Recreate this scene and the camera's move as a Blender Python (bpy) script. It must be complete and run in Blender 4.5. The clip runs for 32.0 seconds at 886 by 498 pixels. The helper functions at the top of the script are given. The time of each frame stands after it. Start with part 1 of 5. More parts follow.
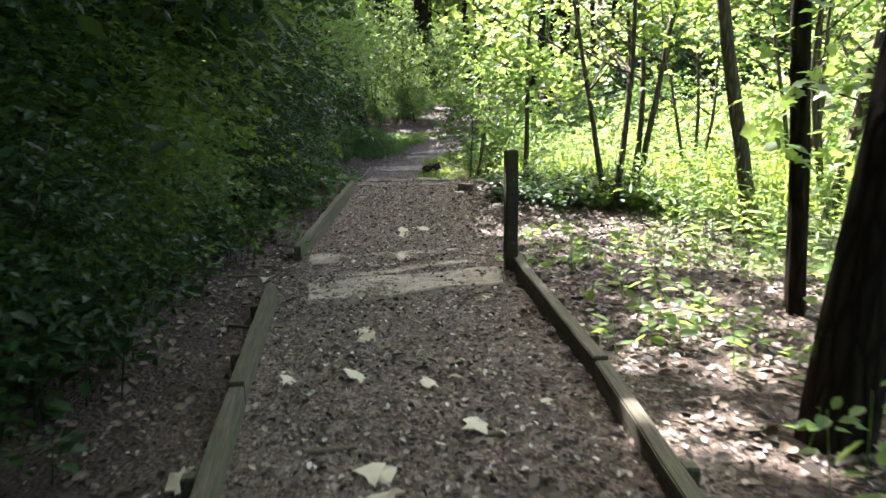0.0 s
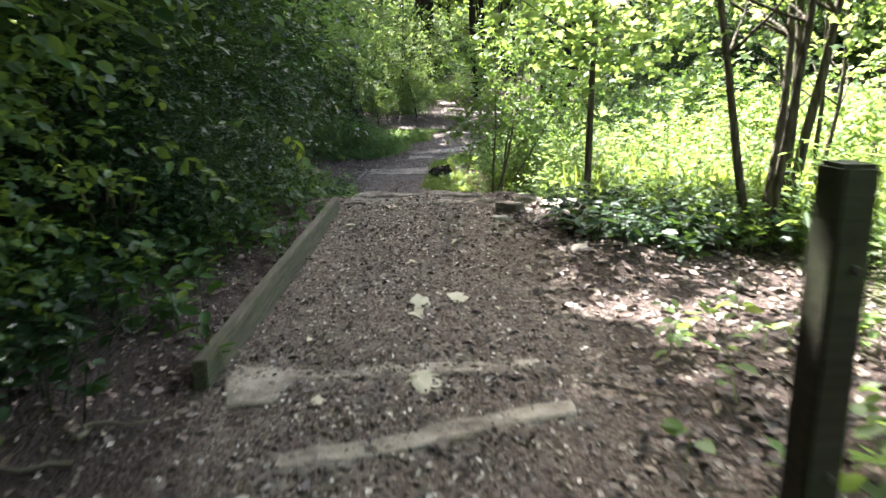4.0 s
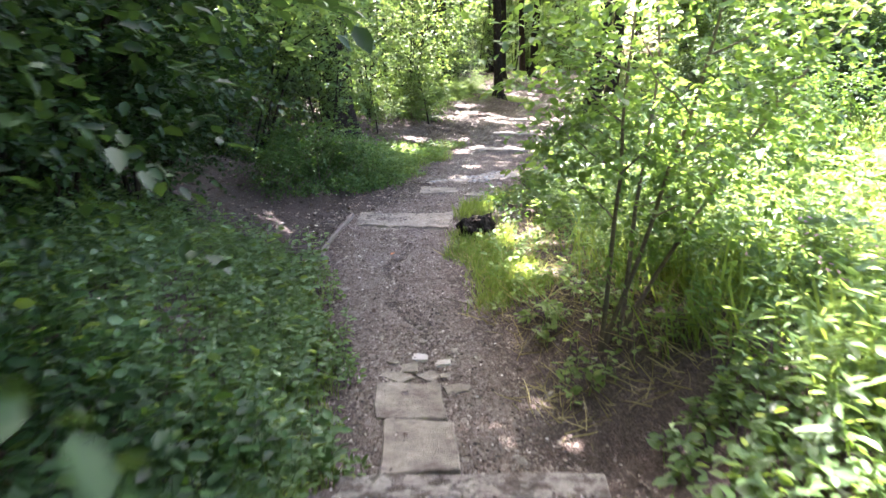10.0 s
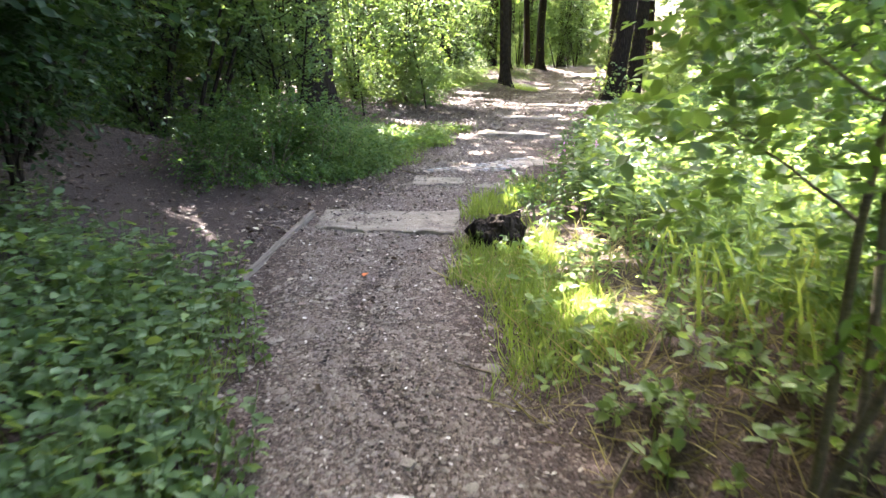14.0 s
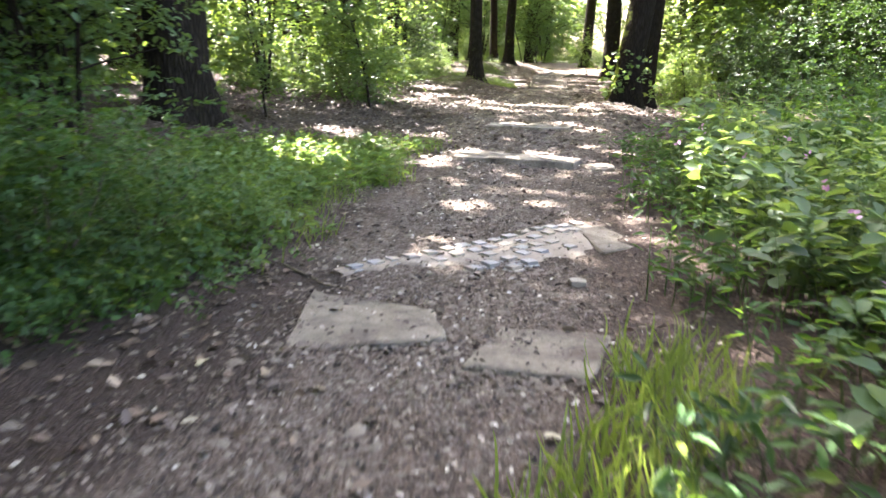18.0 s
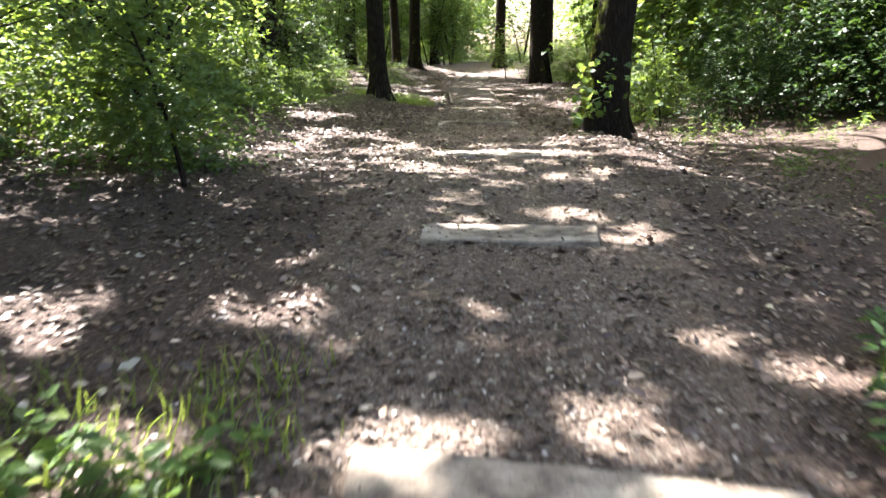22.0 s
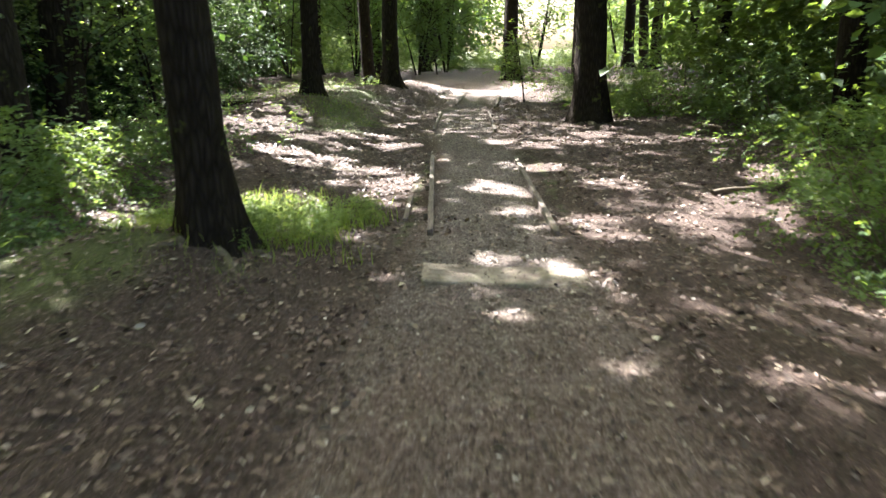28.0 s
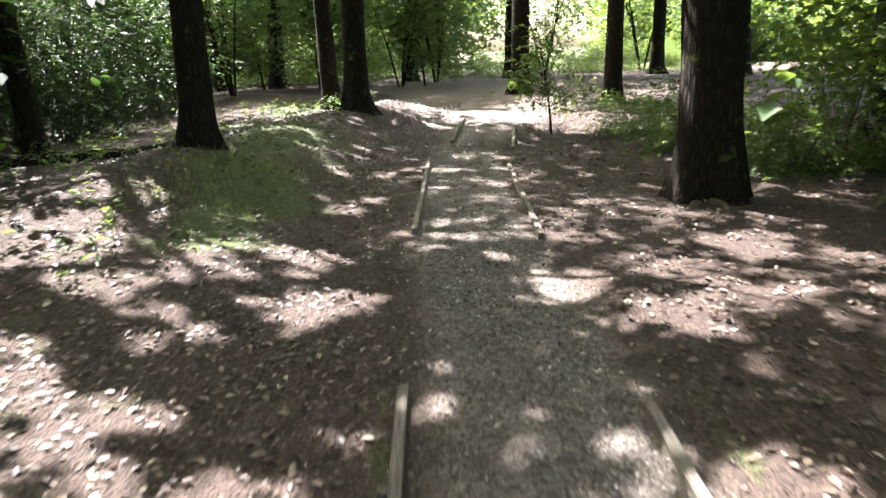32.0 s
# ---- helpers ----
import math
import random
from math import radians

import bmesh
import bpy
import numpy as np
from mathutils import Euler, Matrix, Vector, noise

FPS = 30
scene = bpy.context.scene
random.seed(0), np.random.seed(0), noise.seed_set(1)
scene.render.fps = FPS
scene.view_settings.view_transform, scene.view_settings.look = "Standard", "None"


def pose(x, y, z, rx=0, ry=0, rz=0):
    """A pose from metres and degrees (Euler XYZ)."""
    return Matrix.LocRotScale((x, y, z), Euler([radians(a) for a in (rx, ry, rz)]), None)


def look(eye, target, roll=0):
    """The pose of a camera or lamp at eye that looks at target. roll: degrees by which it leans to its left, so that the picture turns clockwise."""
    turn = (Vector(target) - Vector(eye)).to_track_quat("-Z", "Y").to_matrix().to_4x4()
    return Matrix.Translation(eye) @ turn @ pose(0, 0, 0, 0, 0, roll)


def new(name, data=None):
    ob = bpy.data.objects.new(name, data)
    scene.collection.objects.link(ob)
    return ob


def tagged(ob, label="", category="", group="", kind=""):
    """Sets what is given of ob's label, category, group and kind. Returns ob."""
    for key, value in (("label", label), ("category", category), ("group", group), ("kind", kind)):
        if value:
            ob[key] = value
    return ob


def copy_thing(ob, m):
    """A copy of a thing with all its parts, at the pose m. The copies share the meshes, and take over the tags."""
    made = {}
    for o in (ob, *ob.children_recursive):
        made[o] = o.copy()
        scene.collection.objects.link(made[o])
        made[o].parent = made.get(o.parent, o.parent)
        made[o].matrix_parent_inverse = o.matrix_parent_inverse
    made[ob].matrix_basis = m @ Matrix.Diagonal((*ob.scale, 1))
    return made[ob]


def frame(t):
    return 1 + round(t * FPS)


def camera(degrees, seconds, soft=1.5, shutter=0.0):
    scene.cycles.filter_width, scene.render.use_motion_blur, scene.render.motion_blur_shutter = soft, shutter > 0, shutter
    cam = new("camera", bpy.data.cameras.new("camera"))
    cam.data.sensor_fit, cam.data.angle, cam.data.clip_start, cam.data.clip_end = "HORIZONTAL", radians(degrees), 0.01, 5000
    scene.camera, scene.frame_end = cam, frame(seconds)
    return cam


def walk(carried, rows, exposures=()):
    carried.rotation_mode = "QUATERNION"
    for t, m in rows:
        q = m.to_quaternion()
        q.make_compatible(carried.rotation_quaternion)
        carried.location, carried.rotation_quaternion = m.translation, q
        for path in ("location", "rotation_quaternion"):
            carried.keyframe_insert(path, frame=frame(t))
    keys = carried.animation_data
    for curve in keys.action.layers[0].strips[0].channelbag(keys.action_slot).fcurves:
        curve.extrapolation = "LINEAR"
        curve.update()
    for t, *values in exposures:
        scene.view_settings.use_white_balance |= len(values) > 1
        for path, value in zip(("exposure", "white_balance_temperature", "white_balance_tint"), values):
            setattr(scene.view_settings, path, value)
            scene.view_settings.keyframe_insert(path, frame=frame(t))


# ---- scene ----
cam = camera(60.6, 32.0, shutter=0.6)
PATH = [
    (0, (0.026, 0.042, 1.256), (0.016, 1.983, 0.774), -2.3),
    (0.5, (-0.016, 0.411, 1.234), (-0.025, 2.352, 0.751), -2.4),
    (1, (-0.032, 0.757, 1.198), (-0.04, 2.698, 0.714), -2.4),
    (1.5, (-0.037, 1.14, 1.152), (-0.047, 3.081, 0.667), -2.5),
    (2, (-0.044, 1.574, 1.112), (-0.052, 3.514, 0.628), -2.3),
    (2.5, (-0.101, 2.0, 1.067), (-0.106, 3.941, 0.583), -2.0),
    (3, (-0.155, 2.456, 0.979), (-0.159, 4.397, 0.497), -1.9),
    (3.5, (-0.21, 2.986, 0.908), (-0.215, 4.927, 0.426), -2.0),
    (4, (-0.266, 3.574, 0.887), (-0.269, 5.514, 0.401), -2.0),
    (4.5, (-0.316, 4.294, 0.868), (-0.319, 6.235, 0.383), -2.1),
    (6.5, (-0.345, 6.444, 0.688), (-0.348, 8.384, 0.202), -1.2),
    (7, (-0.343, 6.959, 0.596), (-0.349, 8.899, 0.112), -1.1),
    (7.5, (-0.408, 7.483, 0.501), (-0.414, 9.424, 0.021), -0.6),
    (8, (-0.531, 7.97, 0.473), (-0.534, 9.911, -0.008), -0.7),
    (8.5, (-0.614, 8.58, 0.483), (-0.616, 10.52, -0.002), -0.8),
    (9, (-0.658, 9.259, 0.483), (-0.661, 11.2, -0.002), -0.8),
    (9.5, (-0.677, 9.975, 0.49), (-0.682, 11.916, 0.007), -0.9),
    (10, (-0.675, 10.692, 0.555), (-0.684, 12.632, 0.071), -0.9),
    (10.5, (-0.658, 11.375, 0.56), (-0.669, 13.316, 0.079), -1.0),
    (11, (-0.634, 11.688, 0.456), (-0.646, 13.63, -0.024), -1.2),
    (11.5, (-0.634, 11.931, 0.293), (-0.645, 13.873, -0.187), -1.2),
    (12, (-0.641, 12.191, 0.184), (-0.654, 14.132, -0.297), -1.3),
    (12.5, (-0.664, 12.558, 0.076), (-0.675, 14.5, -0.403), -1.3),
    (13, (-0.692, 12.984, -0.016), (-0.702, 14.926, -0.493), -1.3),
    (13.5, (-0.712, 13.476, -0.089), (-0.719, 15.418, -0.566), -1.0),
    (15.5, (-0.749, 16.23, -0.331), (-0.737, 18.168, -0.821), 1.0),
    (16, (-0.734, 17.0, -0.377), (-0.718, 18.939, -0.867), 1.2),
    (16.5, (-0.709, 17.813, -0.421), (-0.689, 19.752, -0.911), 1.4),
    (17, (-0.688, 18.64, -0.451), (-0.665, 20.579, -0.941), 1.6),
    (17.5, (-0.671, 19.47, -0.471), (-0.626, 21.408, -0.96), 1.5),
    (18, (-0.669, 20.261, -0.464), (-0.549, 22.197, -0.951), 1.2),
    (18.5, (-0.661, 21.02, -0.461), (-0.475, 22.951, -0.944), 0.6),
    (19, (-0.614, 21.735, -0.462), (-0.373, 23.66, -0.947), 0.2),
    (19.5, (-0.553, 22.446, -0.47), (-0.257, 24.364, -0.954), -0.3),
    (20, (-0.482, 23.188, -0.478), (-0.142, 25.098, -0.961), -0.5),
    (20.5, (-0.431, 23.965, -0.457), (-0.08, 25.873, -0.944), -0.8),
    (21, (-0.367, 24.738, -0.413), (-0.014, 26.646, -0.901), -0.6),
    (21.5, (-0.267, 25.524, -0.329), (0.086, 27.431, -0.818), -0.5),
    (22, (-0.11, 26.28, -0.226), (0.236, 28.188, -0.714), -1.2),
    (22.5, (0.052, 27.157, -0.147), (0.405, 29.064, -0.634), -0.5),
    (23, (0.328, 28.219, -0.001), (0.676, 30.126, -0.491), -1.0),
    (23.5, (0.57, 29.191, 0.121), (0.913, 31.099, -0.372), -1.3),
    (24, (0.786, 30.12, 0.176), (1.13, 32.027, -0.319), -1.5),
    (24.5, (1.021, 31.069, 0.178), (1.364, 32.976, -0.318), -1.5),
    (25, (1.232, 31.975, 0.187), (1.575, 33.882, -0.31), -1.6),
    (25.5, (1.416, 32.877, 0.201), (1.76, 34.783, -0.297), -1.5),
    (26, (1.607, 33.763, 0.216), (1.949, 35.67, -0.281), -1.6),
    (26.5, (1.764, 34.6, 0.225), (2.107, 36.507, -0.271), -1.4),
    (28.5, (2.535, 38.595, 0.274), (2.883, 40.501, -0.222), -1.3),
    (29, (2.708, 39.601, 0.29), (3.054, 41.508, -0.203), -1.5),
    (29.5, (2.862, 40.573, 0.306), (3.209, 42.481, -0.184), -1.5),
    (30, (3.039, 41.54, 0.331), (3.388, 43.448, -0.157), -1.5),
    (30.5, (3.211, 42.412, 0.365), (3.568, 44.318, -0.122), -1.5),
    (31, (3.413, 43.321, 0.394), (3.775, 45.227, -0.092), -1.5),
    (31.5, (3.602, 44.222, 0.433), (3.971, 46.126, -0.056), -1.7),
    (32, (3.801, 45.15, 0.465), (4.167, 47.053, -0.029), -2.1),
]
walk(cam, [(t, look(eye, target, roll)) for t, eye, target, roll in PATH], [(0.0, 3.85, 6250.0, 13.0), (3.0, 4.05, 6250.0, 13.0), (6.0, 4.07, 6200.0, 16.0), (8.0, 4.35, 6300.0, 17.0), (10.0, 4.97, 6250.0, 21.0), (13.0, 5.18, 6400.0, 20.0), (16.0, 4.78, 6600.0, 15.0), (18.0, 4.85, 6600.0, 16.0), (20.0, 4.5, 6550.0, 17.0), (23.0, 3.97, 6400.0, 14.0), (26.0, 3.75, 6200.0, 16.0), (29.0, 4.19, 6300.0, 14.0), (32.0, 3.98, 6200.0, 15.0)])

# ---- light ----
SUN_AZ, SUN_EL = -25.0, 52.0          # degrees from straight ahead (clockwise), above the horizon
world = bpy.data.worlds.new("sky")
scene.world = world
world.use_nodes = True
wn = world.node_tree
sky = wn.nodes.new("ShaderNodeTexSky")
sky.sky_type, sky.sun_disc = "NISHITA", False
sky.dust_density, sky.ozone_density = 5.0, 0.4
sky.sun_elevation, sky.sun_rotation = radians(SUN_EL), radians(SUN_AZ)
bg = next(n for n in wn.nodes if n.type == "BACKGROUND")
bg.inputs["Strength"].default_value = 0.075
wn.links.new(sky.outputs[0], bg.inputs["Color"])
sun_data = bpy.data.lights.new("sun", "SUN")
sun_data.energy, sun_data.angle, sun_data.color = 4.0, radians(0.53), (1.0, 0.97, 0.92)
sun = new("sun", sun_data)
sun_way = Vector((math.sin(radians(SUN_AZ)) * math.cos(radians(SUN_EL)), math.cos(radians(SUN_AZ)) * math.cos(radians(SUN_EL)), math.sin(radians(SUN_EL))))
sun.matrix_world = look(sun_way * 60, (0, 0, 0))


# ---- materials ----
def material(name):
    m = bpy.data.materials.new(name)
    m.use_nodes = True
    return m, m.node_tree, next(n for n in m.node_tree.nodes if n.type == "BSDF_PRINCIPLED")


def node(nt, kind, ins=None, operation="", feature="", attribute=""):
    n = nt.nodes.new(kind)
    if operation:
        n.operation = operation
    if feature:
        n.feature = feature
    if attribute:
        n.attribute_name = attribute
    for k, v in (ins or {}).items():
        if isinstance(v, bpy.types.NodeSocket):
            nt.links.new(v, n.inputs[k])
        else:
            n.inputs[k].default_value = v
    return n


def coords(nt):
    return nt.nodes.new("ShaderNodeNewGeometry").outputs["Position"]


def local(nt):
    return nt.nodes.new("ShaderNodeTexCoord").outputs["Object"]


def noise_of(nt, vec, scale, detail=4.0, rough=0.6):
    return node(nt, "ShaderNodeTexNoise", {"Vector": vec, "Scale": scale, "Detail": detail, "Roughness": rough}).outputs["Fac"]


def ramp(nt, fac, stops):
    r = node(nt, "ShaderNodeValToRGB", {"Fac": fac})
    els = r.color_ramp.elements
    while len(els) < len(stops):
        els.new(0.5)
    for e, (p, c) in zip(els, stops):
        e.position, e.color = p, (*c, 1)
    return r.outputs["Color"]


def mixc(nt, fac, a, b):
    n = node(nt, "ShaderNodeMix")
    n.data_type = "RGBA"
    for k, v in ((0, fac), (6, a), (7, b)):
        if isinstance(v, bpy.types.NodeSocket):
            nt.links.new(v, n.inputs[k])
        else:
            n.inputs[k].default_value = v if k == 0 else (*v, 1)
    return n.outputs[2]


def maths(nt, op, a, b, clamp=False):
    n = node(nt, "ShaderNodeMath", {0: a, 1: b}, operation=op)
    n.use_clamp = clamp
    return n.outputs[0]


def bump(nt, bsdf, height, strength=0.5, distance=0.02):
    b = node(nt, "ShaderNodeBump", {"Height": height, "Strength": strength, "Distance": distance})
    nt.links.new(b.outputs[0], bsdf.inputs["Normal"])


def leaf_mat(name, dark, light, trans=0.45, gloss=0.5, yellow=(0.20, 0.24, 0.03), glow=(0.26, 0.36, 0.03), spec=0.25):
    """Leaves: colour varies leaf by leaf; light passes through."""
    m, nt, b = material(name)
    g = nt.nodes.new("ShaderNodeNewGeometry")
    col = ramp(nt, g.outputs["Random Per Island"], [(0.0, tuple(c * 0.6 for c in dark)), (0.45, tuple(0.5 * (a + c) for a, c in zip(dark, light))), (0.8, tuple(c * 1.2 for c in light)), (0.95, light), (1.0, yellow)])
    big = noise_of(nt, g.outputs["Position"], 0.9, 2.0)
    col = mixc(nt, maths(nt, "MULTIPLY", big, 0.55), col, tuple(c * 0.55 for c in dark))
    nt.links.new(col, b.inputs["Base Color"])
    b.inputs["Roughness"].default_value = gloss
    b.inputs["Specular IOR Level"].default_value = spec
    t = node(nt, "ShaderNodeBsdfTranslucent")
    warm = mixc(nt, 0.55, col, glow)
    nt.links.new(warm, t.inputs["Color"])
    mx = node(nt, "ShaderNodeMixShader", {0: trans, 1: b.outputs[0], 2: t.outputs[0]})
    out = next(n for n in nt.nodes if n.type == "OUTPUT_MATERIAL")
    nt.links.new(mx.outputs[0], out.inputs["Surface"])
    return m


# Shade under hedge and trees is put into these two leaf colours.
LEAF_SHADED = leaf_mat("leaf_shaded", (0.008, 0.021, 0.008), (0.022, 0.050, 0.017), trans=0.22, gloss=0.5, yellow=(0.05, 0.085, 0.02), glow=(0.12, 0.22, 0.03), spec=0.13)
LEAF_HALF_SHADE = leaf_mat("leaf_half_shade", (0.016, 0.042, 0.015), (0.045, 0.095, 0.03), trans=0.35, glow=(0.2, 0.34, 0.03), spec=0.16)
LEAF_MID = leaf_mat("leaf_mid", (0.040, 0.082, 0.030), (0.085, 0.145, 0.05))
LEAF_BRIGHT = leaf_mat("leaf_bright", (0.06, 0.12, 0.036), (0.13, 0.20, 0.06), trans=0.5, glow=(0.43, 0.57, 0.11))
LEAF_BLUE = leaf_mat("leaf_grey_green", (0.055, 0.105, 0.05), (0.12, 0.19, 0.085))
LEAF_FRESH = leaf_mat("leaf_fresh", (0.045, 0.098, 0.03), (0.1, 0.17, 0.05), trans=0.45, glow=(0.3, 0.44, 0.05))
GRASS = leaf_mat("grass_blade", (0.07, 0.12, 0.025), (0.14, 0.21, 0.045), trans=0.45, glow=(0.42, 0.52, 0.07), yellow=(0.32, 0.28, 0.10))
STRAW = leaf_mat("straw", (0.25, 0.19, 0.09), (0.40, 0.32, 0.16), trans=0.2, gloss=0.6, yellow=(0.42, 0.36, 0.2))


def litter_mat():
    m, nt, b = material("leaf_litter")
    g = nt.nodes.new("ShaderNodeNewGeometry")
    col = ramp(nt, g.outputs["Random Per Island"], [(0.0, (0.024, 0.014, 0.009)), (0.45, (0.068, 0.042, 0.026)), (0.8, (0.125, 0.082, 0.056)), (0.95, (0.2, 0.15, 0.105)), (1.0, (0.32, 0.285, 0.21))])
    nt.links.new(col, b.inputs["Base Color"])
    b.inputs["Roughness"].default_value = 0.6
    return m


def pale_leaf_mat():
    m, nt, b = material("pale_fallen_leaf")
    g = nt.nodes.new("ShaderNodeNewGeometry")
    col = ramp(nt, g.outputs["Random Per Island"], [(0.0, (0.24, 0.215, 0.12)), (0.5, (0.36, 0.325, 0.22)), (1.0, (0.44, 0.41, 0.33))])
    n = noise_of(nt, g.outputs["Position"], 60.0)
    nt.links.new(mixc(nt, maths(nt, "MULTIPLY", n, 0.5), col, (0.2, 0.17, 0.08)), b.inputs["Base Color"])
    b.inputs["Roughness"].default_value = 0.55
    return m


def stone_mat(name, stops, gscale=25.0, rough=0.85):
    m, nt, b = material(name)
    p = coords(nt)
    info = nt.nodes.new("ShaderNodeObjectInfo")
    g = nt.nodes.new("ShaderNodeNewGeometry")
    f = maths(nt, "ADD", maths(nt, "MULTIPLY", noise_of(nt, p, 5.0), 0.55), maths(nt, "MULTIPLY", noise_of(nt, p, gscale * 4), 0.25))
    f = maths(nt, "ADD", f, maths(nt, "MULTIPLY", maths(nt, "ADD", info.outputs["Random"], g.outputs["Random Per Island"]), 0.12))
    nt.links.new(ramp(nt, f, stops), b.inputs["Base Color"])
    b.inputs["Roughness"].default_value = rough
    b.inputs["Specular IOR Level"].default_value = 0.15
    bump(nt, b, maths(nt, "ADD", noise_of(nt, p, gscale), noise_of(nt, p, gscale * 6)), 0.5, 0.012)
    return m


def slab_mat(name, tone):
    """Worn slab tops: pale dust, dark earth trodden into the hollows, pits and lichen."""
    m, nt, b = material(name)
    p = coords(nt)
    info = nt.nodes.new("ShaderNodeObjectInfo")
    base = ramp(nt, noise_of(nt, p, 9.0, 6.0, 0.7), [(0.3, (0.22 * tone, 0.184 * tone, 0.143 * tone)), (0.55, (0.37 * tone, 0.322 * tone, 0.255 * tone)), (0.75, (0.5 * tone, 0.447 * tone, 0.365 * tone))])
    grit = noise_of(nt, p, 70.0, 4.0, 0.8)
    base = mixc(nt, maths(nt, "MULTIPLY", grit, 0.4), base, (0.15, 0.125, 0.1))
    dirt = maths(nt, "ADD", noise_of(nt, p, 3.2, 6.0, 0.7), maths(nt, "MULTIPLY", info.outputs["Random"], 0.10))
    base = mixc(nt, maths(nt, "MULTIPLY", maths(nt, "SUBTRACT", dirt, 0.49), 4.5, True), base, (0.085, 0.067, 0.053))
    pit = node(nt, "ShaderNodeTexVoronoi", {"Vector": p, "Scale": 34.0}).outputs["Distance"]
    base = mixc(nt, maths(nt, "MULTIPLY", maths(nt, "SUBTRACT", 0.2, pit), 6.0, True), base, (0.06, 0.047, 0.036))
    nt.links.new(base, b.inputs["Base Color"])
    b.inputs["Roughness"].default_value = 0.92
    b.inputs["Specular IOR Level"].default_value = 0.2
    bump(nt, b, maths(nt, "ADD", grit, maths(nt, "MULTIPLY", dirt, 3.0)), 0.8, 0.015)
    return m


SLAB = slab_mat("worn_slab", 1.0)
SETT = stone_mat("granite_sett", [(0.3, (0.2, 0.195, 0.19)), (0.5, (0.29, 0.283, 0.275)), (0.56, (0.31, 0.265, 0.215)), (0.75, (0.4, 0.35, 0.29))], 40.0)
PEBBLE = stone_mat("pebble", [(0.2, (0.068, 0.053, 0.042)), (0.55, (0.17, 0.142, 0.114)), (0.8, (0.36, 0.325, 0.275))], 60.0)
FLAG = slab_mat("trodden_slab", 0.62)
MORTAR = stone_mat("mortar", [(0.25, (0.13, 0.105, 0.082)), (0.5, (0.24, 0.2, 0.16)), (0.75, (0.33, 0.285, 0.235))], 30.0)
ROCK = stone_mat("pale_stone", [(0.2, (0.12, 0.1, 0.085)), (0.5, (0.27, 0.24, 0.205)), (0.8, (0.42, 0.39, 0.345))], 30.0)


def wood_mat(name, dark, light, green=(0.12, 0.14, 0.05), mossy=0.35):
    m, nt, b = material(name)
    p = local(nt)
    st = node(nt, "ShaderNodeMapping", {"Vector": p, "Scale": (1.5, 26.0, 26.0)}).outputs[0]
    grain = noise_of(nt, st, 2.2, 6.0, 0.7)
    blot = noise_of(nt, coords(nt), 3.5, 4.0)
    col = ramp(nt, grain, [(0.3, dark), (0.7, light)])
    mo = maths(nt, "MULTIPLY", maths(nt, "SUBTRACT", blot, 0.45, True), mossy * 6, True)
    nt.links.new(mixc(nt, mo, col, green), b.inputs["Base Color"])
    b.inputs["Roughness"].default_value = 0.88
    b.inputs["Specular IOR Level"].default_value = 0.2
    bump(nt, b, grain, 0.6, 0.006)
    return m


RAIL_WOOD = wood_mat("weathered_edging", (0.048, 0.038, 0.031), (0.20, 0.168, 0.142), green=(0.075, 0.075, 0.045), mossy=0.4)


def sleeper_mat():
    """Old sleepers under trodden dust: grain, pale dust and dark dirt in patches."""
    m, nt, b = material("dusty_sleeper")
    p = coords(nt)
    st = node(nt, "ShaderNodeMapping", {"Vector": local(nt), "Scale": (1.2, 16.0, 16.0)}).outputs[0]
    grain = noise_of(nt, st, 2.2, 6.0, 0.7)
    col = ramp(nt, grain, [(0.3, (0.085, 0.064, 0.052)), (0.7, (0.19, 0.166, 0.138))])
    dust = maths(nt, "MULTIPLY", maths(nt, "SUBTRACT", noise_of(nt, p, 5.0, 7.0, 0.75), 0.44), 5.0, True)
    col = mixc(nt, maths(nt, "MULTIPLY", dust, 0.75), col, (0.26, 0.236, 0.2))
    dirt = maths(nt, "MULTIPLY", maths(nt, "SUBTRACT", noise_of(nt, p, 7.5, 7.0, 0.75), 0.5), 9.0, True)
    col = mixc(nt, maths(nt, "MULTIPLY", dirt, 0.85), col, (0.062, 0.044, 0.035))
    nt.links.new(col, b.inputs["Base Color"])
    b.inputs["Roughness"].default_value = 0.92
    b.inputs["Specular IOR Level"].default_value = 0.2
    bump(nt, b, maths(nt, "ADD", grain, maths(nt, "MULTIPLY", dirt, 1.5)), 0.8, 0.014)
    return m


SLEEPER = sleeper_mat()
DAMP_WOOD = wood_mat("damp_edging", (0.03, 0.026, 0.018), (0.12, 0.105, 0.076), green=(0.05, 0.06, 0.024), mossy=0.5)
POST_WOOD = wood_mat("dark_post_wood", (0.022, 0.019, 0.013), (0.06, 0.052, 0.036), green=(0.06, 0.085, 0.03), mossy=0.5)
TWIG = wood_mat("twig_bark", (0.05, 0.04, 0.028), (0.14, 0.115, 0.08), mossy=0.1)


